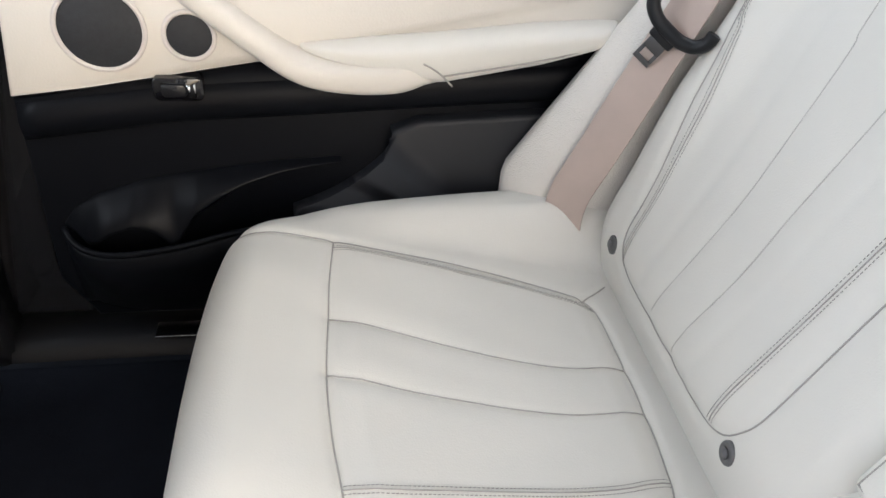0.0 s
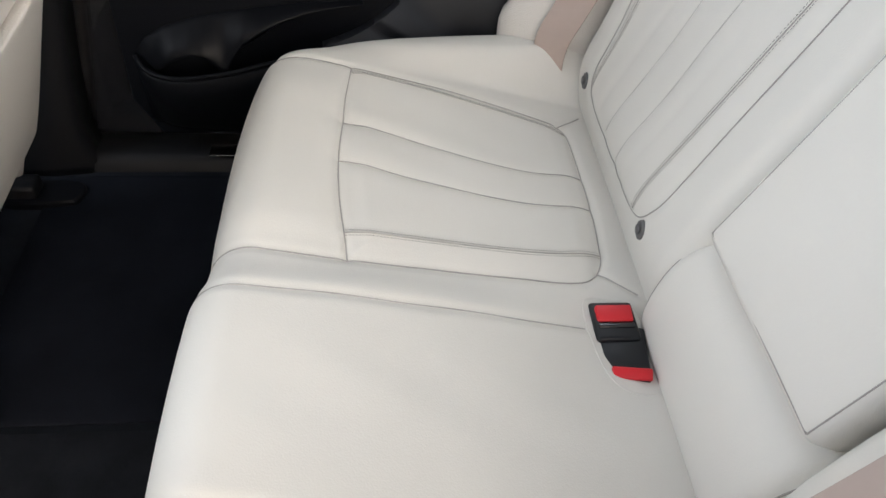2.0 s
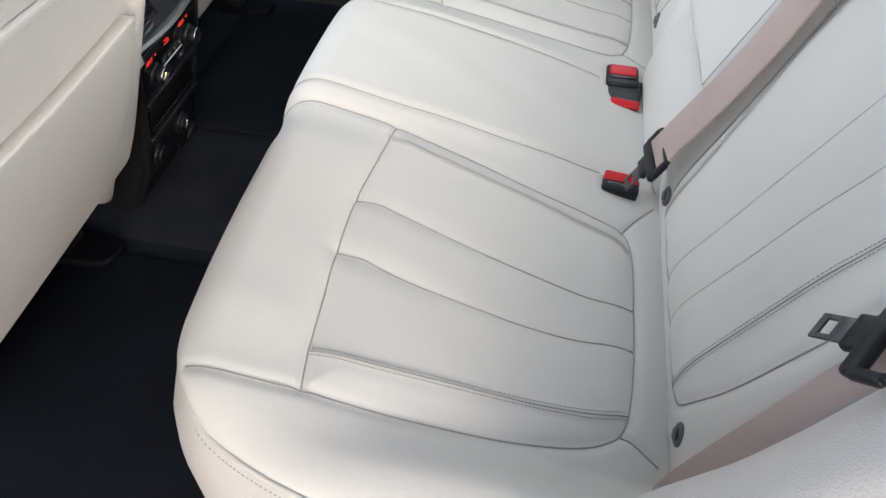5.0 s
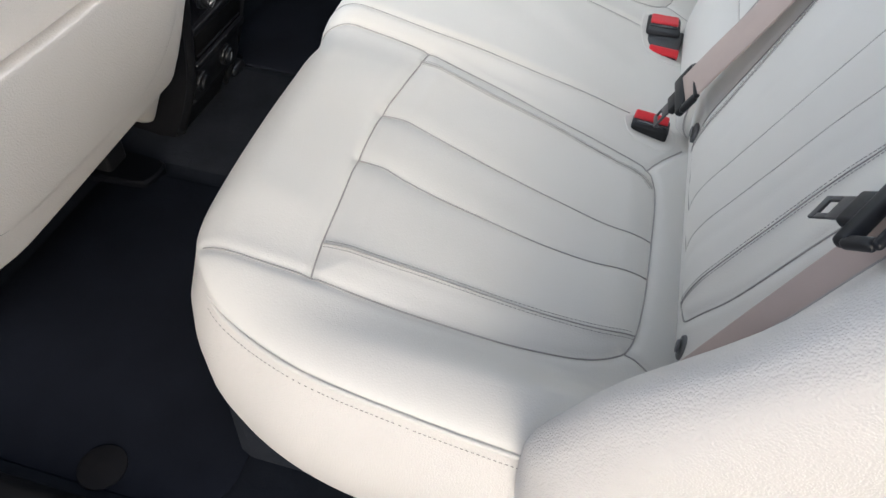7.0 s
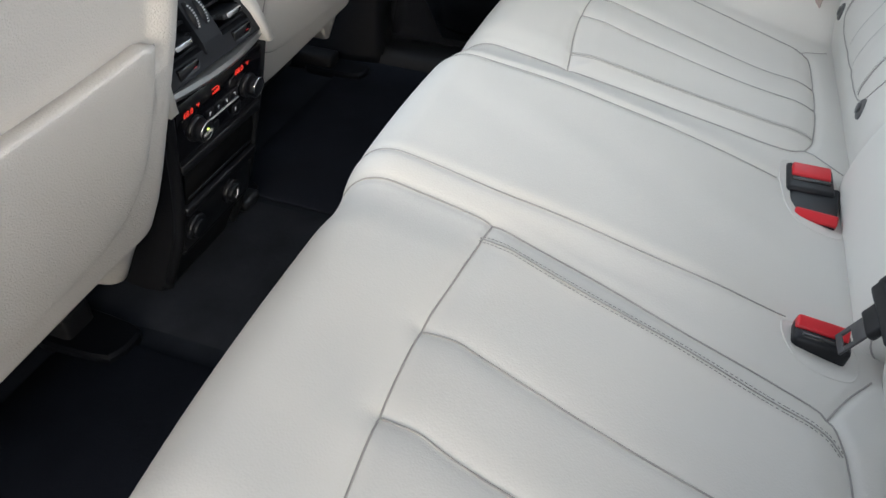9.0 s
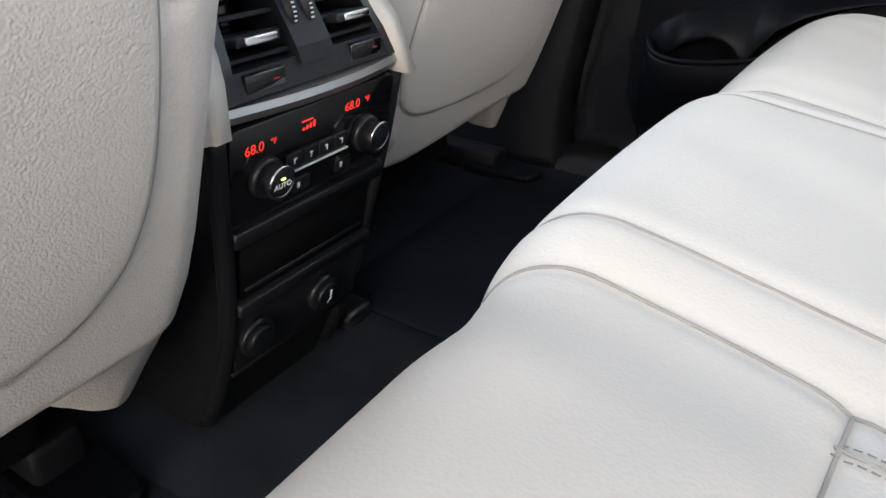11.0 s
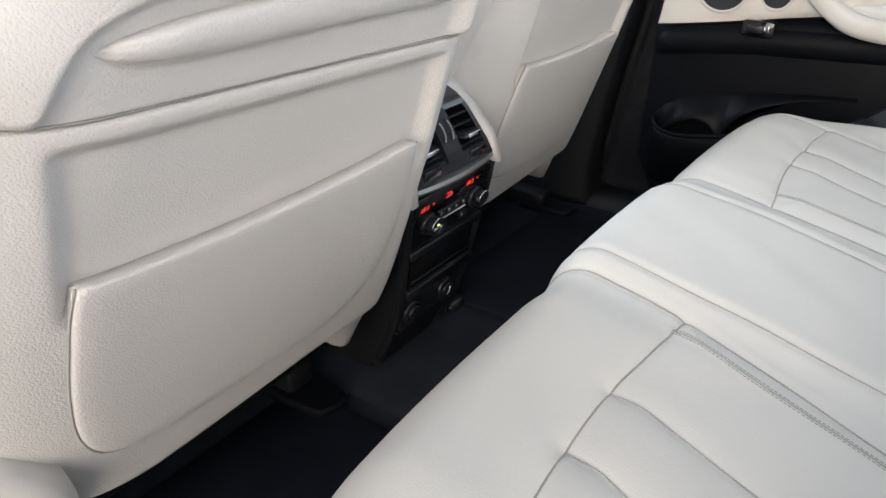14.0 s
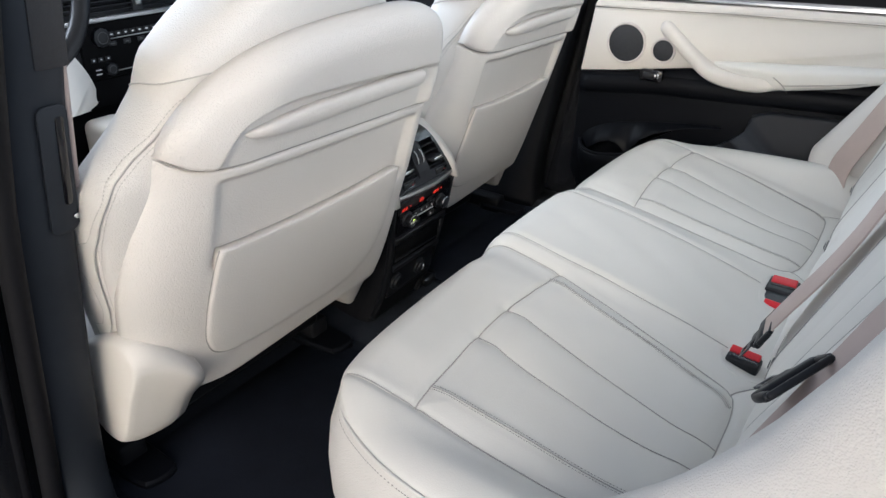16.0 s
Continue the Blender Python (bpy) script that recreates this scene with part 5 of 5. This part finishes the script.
def console():
    t = thing("centre_console", "black centre console with rear vents, climate panel and sockets", "console")
    rings = []
    for z in (FLOOR, 0.10, 0.16, 0.20, 0.23, 0.26, 0.30, 0.345, 0.365):
        x = float(face_x(z))
        hw = half_width(z)
        rings.append([(a, CY + b, z) for a, b in ((-1.0, -hw), (x - 0.035, -hw), (x - 0.010, -hw + 0.004), (x - 0.004, -hw + 0.016), (x - 0.004, hw - 0.016), (x - 0.010, hw - 0.004), (x - 0.035, hw), (-1.0, hw))])
    part("console_body", loft(rings), BLACK, t, "black grained console body", False)
    for s in (-1, 1):
        p = smoothed([on_face(s * (half_width(z) - 0.006), z, -0.0035) for z in (0.352, 0.30, 0.24, 0.18, 0.12, 0.085)], 0.01)
        part("side_rail", tubed(p, 0.0066, 10), BLACK, t)
    # armrest end in ivory around the vents
    def hood(hw, top):
        side = [(hw, 0.352), (hw - 0.008, top - 0.080), (hw - 0.020, top - 0.048), (hw - 0.034, top - 0.018), (hw - 0.052, top - 0.004), (hw - 0.075, top)]
        return [(CY - a, z) for a, z in side] + [(CY + a, z) for a, z in side[::-1]]
    def arch(hw, top, x_low, x_top):
        out = []
        for y, z in hood(hw, top):
            f = (z - 0.352) / (top - 0.352)
            out.append((x_low + (x_top - x_low) * f ** 1.6, y, z))
        return out
    outer, inner = arch(0.1055, 0.476, -0.316, -0.392), arch(0.0885, 0.462, -0.317, -0.393)
    bm = bmesh.new()
    n = len(outer)
    A = [bm.verts.new(p) for p in outer]
    B = [bm.verts.new(p) for p in inner]
    C = [bm.verts.new((p[0] - 0.30, p[1], p[2])) for p in outer]
    D = [bm.verts.new((p[0] - 0.03, p[1], p[2])) for p in inner]
    for i in range(n - 1):
        bm.faces.new((A[i], A[i + 1], B[i + 1], B[i]))
        bm.faces.new((A[i + 1], A[i], C[i], C[i + 1]))
        bm.faces.new((B[i], B[i + 1], D[i + 1], D[i]))
    for i in (0, n - 1):
        bm.faces.new((A[i], B[i], D[i], C[i]))
    bm.faces.new([*C])
    bmesh.ops.bevel(bm, geom=[e for e in bm.edges if {e.verts[0] in A, e.verts[1] in A} == {True}], offset=0.004, segments=3, affect="EDGES")
    part("armrest_hood", bm, TRIM, t, "ivory trim hood round the vents")
    # vent block
    def vx(z):
        return float(np.interp(z, [0.36, 0.39, 0.43, 0.465], [-0.322, -0.333, -0.357, -0.392]))
    back = [(CY + y, z) for y, z in ((-0.083, 0.366), (-0.078, 0.40), (-0.062, 0.44), (-0.045, 0.455), (0.045, 0.455), (0.062, 0.44), (0.078, 0.40), (0.083, 0.366))]
    part("vent_cavity", prism(back, "x", -0.42, -0.385), GLOSS, t, "dark vent cavity")
    vent = part("vent_frame", loft([[(vx(z), CY - s, z), (vx(z), CY + s, z), (vx(z) - 0.03, CY + s, z), (vx(z) - 0.03, CY - s, z)] for z, s in ((0.368, 0.083), (0.375, 0.0835), (0.384, 0.0835))]), GREY, t, "grey vent frame", False)
    for s in (-1, 1):
        rings = []
        for z in np.linspace(0.368, 0.440, 12):
            k = 0.0835 - 0.26 * (z - 0.368)
            rings.append([(vx(z) + 0.001, CY + s * k, z), (vx(z) + 0.001, CY + s * (k - 0.008), z), (vx(z) - 0.04, CY + s * (k - 0.008), z), (vx(z) - 0.04, CY + s * k, z)])
        part("vent_side", loft(rings), SATIN, vent, "black vent side", False)
    rings = []
    for z in np.linspace(0.380, 0.436, 12):
        rings.append([(vx(z) + 0.004, CY - 0.016, z), (vx(z) + 0.004, CY + 0.017, z), (vx(z) - 0.03, CY + 0.017, z), (vx(z) - 0.03, CY - 0.016, z)])
    bridge = part("thumbwheel_bridge", loft(rings), GREY, vent, "grey bridge between the vents", False)
    for y in (-0.0075, 0.0085):
        c = (vx(0.407) - 0.0165, CY + y, 0.405)
        wh = part("thumbwheel", disc((c[0], c[1] - 0.0035, c[2]), (0, 1, 0), 0.0235, 0.007, 0.001, 40), BUCKLE, bridge, "black thumbwheel")
        bm = bmesh.new()
        for a in np.linspace(-2, 54, 9):
            q = Matrix.Translation((c[0], c[1], c[2])) @ pose(0, 0, 0, 0, -a, 0)
            box(bm, (0.0225, -0.0013, -0.0006), (0.0238, 0.0013, 0.0006), 0, 1, q)
        part("wheel_marks", bm, WHITE, wh, "white graduation marks", False)
    part("vent_cap", loft([[(vx(z) + 0.002, CY - k, z), (vx(z) + 0.002, CY + k, z), (vx(z) - 0.03, CY + k, z), (vx(z) - 0.03, CY - k, z)] for z, k in ((0.433, 0.066), (0.445, 0.062), (0.456, 0.052), (0.463, 0.038))]), GLOSS, vent, "glossy black cap over the vents", False)
    for s0, s1 in ((-0.074, -0.017), (0.018, 0.074)):
        for z in (0.388, 0.399, 0.410, 0.421, 0.431):
            y0, y1 = max(s0, -0.079 + 0.26 * (z - 0.368)), min(s1, 0.079 - 0.26 * (z - 0.368))
            part("vane", placed(boxed((-0.024, y0 + CY, -0.0016), (0.006, y1 + CY, 0.0016), 0.0008, 1), Matrix.Translation((vx(z) - 0.008, 0, z)) @ pose(0, 0, 0, 0, -14, 0)), BUCKLE, vent, "black air vane", False)
        yc = (s0 + s1) / 2 + CY
        tabp = part("vane_tab", placed(boxed((-0.022, -0.018, -0.003), (0.012, 0.018, 0.003), 0.0015, 2), Matrix.Translation((vx(0.400) - 0.004, yc, 0.3985)) @ pose(0, 0, 0, 0, -10, 0)), GREY, vent, "vent adjuster tab")
        part("tab_chrome", placed(boxed((0.0115, -0.0135, -0.0026), (0.0150, 0.0135, 0.0026), 0.0011, 2), Matrix.Translation((vx(0.400) - 0.004, yc, 0.3985)) @ pose(0, 0, 0, 0, -10, 0)), CHROME, tabp, "bright chrome edge")
    for y in (-0.048, 0.052):
        b = part("vent_button", boxed((vx(0.376) - 0.004, CY + y - 0.017, 0.3705), (vx(0.376) + 0.0022, CY + y + 0.017, 0.3825), 0.0012, 2), GLOSS, vent, "small black button with red print")
        part("button_print", boxed((vx(0.376) + 0.0021, CY + y + 0.006, 0.3757), (vx(0.376) + 0.0024, CY + y + 0.011, 0.3768)), RED, b, "faint red print")
    # silver strip
    rings = []
    for y in np.linspace(-0.088, 0.088, 20):
        x = -0.316 - 0.010 * (y / 0.088) ** 2
        rings.append([(x, CY + y, 0.3665), (x + 0.002, CY + y, 0.362), (x - 0.002, CY + y, 0.3565), (x - 0.03, CY + y, 0.3565), (x - 0.03, CY + y, 0.3665)])
    part("silver_strip", loft(rings), SILVER, t, "satin silver strip under the vents", False)
    # climate panel
    panel = part("climate_panel", plate(0.166, 0.070, 0.006, 0, 0.3185, -0.004, 0.002, 0.001), GLOSS, t, "glossy black climate panel with red displays")
    for y in (-0.053, 0.051):
        kb = part("knob_base", placed(disc((0, 0, 0), (0, 0, 1), 0.0145, 0.006, 0.002, 40), face_m(y, 0.3135, 0.001)), SATIN, panel, "dark knob collar")
        part("knob", placed(disc((0, 0, 0), (0, 0, 1), 0.0118, 0.013, 0.002, 40), face_m(y, 0.3135, 0.005)), BUCKLE, kb, "black rotary knob")
        rg = [face_m(y, 0.3135, 0.0176) @ Vector((0.0108 * math.cos(a), 0.0108 * math.sin(a), 0)) for a in np.linspace(0, math.tau, 48, endpoint=False)]
        part("knob_ring", tubed(rg, 0.0009, 6, True), CHROME, kb, "thin chrome ring")
    # keys and their bright line
    for i, y in enumerate((-0.0255, -0.0095, 0.0065, 0.0225)):
        k = part("climate_key", plate(0.0150, 0.011, 0.001, y, 0.3165, 0.0015, 0.0035, 0.0006), SATIN, panel, "black climate key")
        part("key_symbol", plate(0.0034, 0.0012, 0.0004, y, 0.3180, 0.0034, 0.0038, 0), WHITE, k, "small white key symbol")
        part("key_symbol", plate(0.0012, 0.0036, 0.0004, y + 0.0008 * (i - 1), 0.3158, 0.0034, 0.0038, 0), WHITE, k)
    part("light_line", plate(0.061, 0.0012, 0.0004, 0.0015, 0.3080, 0.002, 0.0034, 0), WHITE, panel, "thin white line")
    for y in (-0.018, 0.028):
        k = part("seat_heat_key", plate(0.018, 0.010, 0.001, y, 0.296, 0.0015, 0.0032, 0.0006), SATIN, panel, "black seat heating key")
        part("key_symbol", plate(0.0028, 0.0046, 0.0008, y - 0.003, 0.296, 0.0031, 0.0036, 0), WHITE, k, "white seat symbol")
    # shelf, lip and socket panel
    part("panel_ledge", plate(0.160, 0.012, 0.002, 0, 0.2740, -0.006, 0.004, 0.002), SATIN, t, "black ledge under the climate panel")
    # no cavity here: a flat plate carries the shelf's inner shade as colour
    part("shelf_shade", plate(0.140, 0.046, 0.003, 0, 0.2420, -0.003, 0.0005, 0), VOID, t, "flat black plate painted as the shade inside the shelf")
    part("shelf_ridge", plate(0.132, 0.003, 0.001, 0, 0.2265, 0.0, 0.0025, 0.001), SATIN, t)
    part("shelf_lip", plate(0.148, 0.011, 0.002, 0, 0.2125, -0.004, 0.007, 0.002), SATIN, t, "black shelf lip")
    part("socket_panel", plate(0.142, 0.056, 0.003, 0, 0.1765, -0.003, 0.001, 0.001), SATIN, t, "black socket panel")
    part("lower_strip", plate(0.142, 0.004, 0.001, 0, 0.1440, 0.0, 0.004, 0.001), SATIN, t, "black trim strip")
    for y, mark in ((-0.052, False), (0.024, True)):
        s = part("power_socket", placed(disc((0, 0, 0), (0, 0, 1), 0.0165, 0.007, 0.002, 36), face_m(y, 0.1760, 0.0)), SATIN, t, "round black power socket")
        part("socket_cap", placed(disc((0, 0, 0.006), (0, 0, 1), 0.0125, 0.006, 0.002, 36), face_m(y, 0.1760, 0.0)), BUCKLE, s, "round black socket cap")
        if mark:
            part("socket_mark", plate(0.0022, 0.010, 0.0008, y + 0.001, 0.1775, 0.0118, 0.0126, 0), WHITE, s, "white socket symbol")
            part("socket_mark", placed(prism(rounded(0.006, 0.0018, 0.0006), "z", 0.0118, 0.0126), face_m(y - 0.001, 0.1725) @ pose(0, 0, 0, 0, 0, 40)), WHITE, s)
    return t, panel


console_ob, panel_ob = console()


def words(text, m, size, material, parent, name, label=""):
    cu = bpy.data.curves.new(name, "FONT")
    cu.body, cu.size, cu.extrude, cu.align_x, cu.align_y = text, size, 0.0002, "CENTER", "CENTER"
    ob = new(name + "_curve", cu)
    dg = bpy.context.evaluated_depsgraph_get()
    me = bpy.data.meshes.new_from_object(ob.evaluated_get(dg))
    bpy.data.objects.remove(ob)
    me.transform(m)
    me.materials.clear()
    me.materials.append(material)
    o = new(name, me)
    o.parent = parent
    return tagged(o, label)


words("68.0", face_m(-0.063, 0.336, 0.0026), 0.0098, GLOW, panel_ob, "temperature_display", "red glowing temperature digits")
words("F", face_m(-0.0445, 0.3365, 0.0026), 0.0062, GLOW, panel_ob, "unit_display", "red glowing unit sign")
part("degree_ring", tubed([face_m(-0.0445, 0.3365, 0.0028) @ Vector((-0.0032 + 0.0008 * math.cos(k), 0.0018 + 0.0008 * math.sin(k), 0)) for k in np.linspace(0, math.tau, 14, endpoint=False)], 0.00025, 4, True), GLOW, panel_ob, "red glowing degree ring")
words("68.0", face_m(0.034, 0.3395, 0.0026), 0.0098, GLOW, panel_ob, "temperature_display", "red glowing temperature digits")
words("F", face_m(0.0525, 0.340, 0.0026), 0.0062, GLOW, panel_ob, "unit_display", "red glowing unit sign")
part("degree_ring", tubed([face_m(0.0525, 0.340, 0.0028) @ Vector((-0.0032 + 0.0008 * math.cos(k), 0.0018 + 0.0008 * math.sin(k), 0)) for k in np.linspace(0, math.tau, 14, endpoint=False)], 0.00025, 4, True), GLOW, panel_ob, "red glowing degree ring")
words("AUTO", face_m(-0.053, 0.3112, 0.0184), 0.0056, WHITE, panel_ob, "knob_print", "white letters on the knob")
part("knob_light", plate(0.0040, 0.0013, 0.0004, -0.053, 0.3188, 0.0178, 0.0185, 0), GREEN, panel_ob, "small green lamp")
bm = bmesh.new()
for i, h in enumerate((0.002, 0.003, 0.004, 0.005)):
    box(bm, (-0.006 + 0.0035 * i, -0.003, 0.0), (-0.0038 + 0.0035 * i, -0.003 + h, 0.0004), 0, 1, face_m(-0.013, 0.3385, 0.0026))
box(bm, (-0.007, 0.003, 0.0), (0.004, 0.0042, 0.0004), 0, 1, face_m(-0.013, 0.3385, 0.0026))
part("fan_display", bm, GLOW, panel_ob, "red glowing fan bars", False)
part_ob = part("foot_guard", boxed((-0.455, CY + 0.104, FLOOR), (-0.398, CY + 0.146, FLOOR + 0.018), 0.007, 3), SATIN)
tagged(part_ob, "black plastic cover beside the console foot", "cover")


# ---- dashboard and steering wheel beyond the front seat ----
def dash():
    t = thing("dashboard", "black and ivory dashboard with an audio panel", "dashboard")
    o = [(-1.55, 0.40), (-1.12, 0.44), (-1.09, 0.50), (-1.10, 0.60), (-1.13, 0.66), (-1.25, 0.72), (-1.55, 0.74)]
    part("dash_body", prism(o, "y", -0.72, 0.72, 0.01), BLACK, t, "black dashboard body")
    knee = smoothed([(-0.42, 0.400), (-0.30, 0.407), (-0.227, 0.413), (-0.170, 0.418), (-0.158, 0.430), (-0.157, 0.458), (-0.168, 0.492), (-0.186, 0.525), (-0.215, 0.560), (-0.26, 0.595), (-0.42, 0.60)], 0.010, closed=True)
    part("knee_panel", prism([tuple(p) for p in knee], "x", -1.10, -1.045, 0.008), TRIM, t, "ivory knee panel")
    part("audio_panel", boxed((-1.10, -0.148, 0.462), (-1.084, 0.16, 0.579), 0.004), VOID, t, "black audio panel")
    # solid plate; the dark inside of the tray is painted on with near-black
    part("tray_shade", boxed((-1.11, -0.155, 0.40), (-1.092, 0.16, 0.460), 0.003), VOID, t, "black plate painted as the shade of the tray under the panel")
    part("silver_trim", boxed((-1.094, -0.30, 0.580), (-1.078, 0.25, 0.589), 0.002), SILVER, t, "thin silver dash trim")
    for z in (0.597, 0.607, 0.617, 0.627, 0.637):
        part("vane", boxed((-1.115, -0.19, z), (-1.088, 0.16, z + 0.003), 0.001), BUCKLE, t, "black air vane")
    part("vent_divider", boxed((-1.115, -0.012, 0.592), (-1.084, 0.014, 0.642), 0.003), SATIN, t, "black divider between the vents")
    part("vent_tab", boxed((-1.086, -0.006, 0.604), (-1.078, 0.008, 0.612), 0.002), SILVER, t, "small silver vent tab")

    def knob(name, y, z, r, label):
        k = part(name, disc((-1.086, y, z), (1, 0, 0), r, 0.016, 0.002, 32), BUCKLE, t, label)
        part("knob_ring", tubed([(-1.0702, y + 0.62 * r * math.cos(a), z + 0.62 * r * math.sin(a)) for a in np.linspace(0, math.tau, 28, endpoint=False)], 0.0007, 6, True), STEEL, k, "dark metal ring on the knob")
    knob("volume_knob", -0.104, 0.550, 0.019, "black volume knob")
    knob("temperature_knob", -0.094, 0.483, 0.013, "black temperature knob")
    for n in range(9):
        y = -0.076 + 0.0175 * n
        k = part("audio_key", boxed((-1.086, y - 0.0075, 0.547), (-1.082, y + 0.0075, 0.557), 0.001), SATIN, t, "black audio key")
        part("key_mark", boxed((-1.0822, y - 0.003, 0.5505), (-1.0816, y + 0.003, 0.5535)), WHITE, k, "small white key print")
        if n % 2 == 0:
            k = part("lower_key", boxed((-1.086, y - 0.009, 0.528), (-1.082, y + 0.009, 0.538), 0.001), SATIN, t, "black lower audio key")
            part("key_mark", boxed((-1.0822, y - 0.004, 0.5315), (-1.0816, y + 0.004, 0.5335)), CAP, k, "small grey key print")
    part("key_line", boxed((-1.086, -0.082, 0.5425), (-1.081, 0.10, 0.5445)), SILVER, t, "thin bright line")
    for y in (-0.127, -0.110, -0.093):
        k = part("climate_key", boxed((-1.086, y - 0.006, 0.500), (-1.082, y + 0.006, 0.509), 0.001), SATIN, t, "black climate key")
        part("key_mark", boxed((-1.0822, y - 0.002, 0.5035), (-1.0816, y + 0.002, 0.5065)), WHITE, k, "small white key print")
    for z in (0.474, 0.483):
        part("key_line", boxed((-1.086, -0.126, z), (-1.0825, -0.113, z + 0.002)), WHITE, t, "short white print")
    part("lower_line", boxed((-1.086, -0.075, 0.4745), (-1.081, 0.10, 0.4765)), SILVER, t, "thin bright line")
    w = thing("steering_wheel", "black leather steering wheel rim", "steering wheel")
    m = Matrix.Translation((-0.92, -0.402, 0.715)) @ pose(0, 0, 0, 0, 68, 0)
    part("rim", tubed([m @ Vector((0.172 * math.cos(a), 0.172 * math.sin(a), 0)) for a in np.linspace(0, math.tau, 64, endpoint=False)], 0.0155, 14, True), SATIN, w, "black leather rim")
    part("hub", placed(disc((0, 0, -0.03), (0, 0, 1), 0.07, 0.03, 0.01, 32), m), SATIN, w, "black hub")
    for a in (0, 180, 270):
        part("spoke", placed(boxed((0.05, -0.016, -0.02), (0.165, 0.016, -0.006), 0.005), m @ pose(0, 0, 0, 0, 0, a + 90)), SILVER if a == 270 else SATIN, w)
    part("column", tubed([(-0.93, -0.415, 0.705), (-1.15, -0.415, 0.61)], 0.035, 16), SATIN, w, "black steering column")
    c = thing("front_console", "dark front console with a glossy start button", "console")
    part("console_top", boxed((-1.08, -0.11, FLOOR), (-0.62, 0.12, 0.385), 0.02, 3), SATIN, c)
    part("knee_side", boxed((-1.06, -0.20, FLOOR), (-0.90, -0.113, 0.40), 0.02, 3), TRIM, c, "ivory console side")
    part("start_button", placed(disc((0, 0, 0), (0, 0, 1), 0.014, 0.012, 0.003, 28), Matrix.Translation((-1.04, -0.095, 0.385)) @ pose(0, 0, 0, 0, 60, 0)), CHROME, c, "chrome-edged round button")


dash()
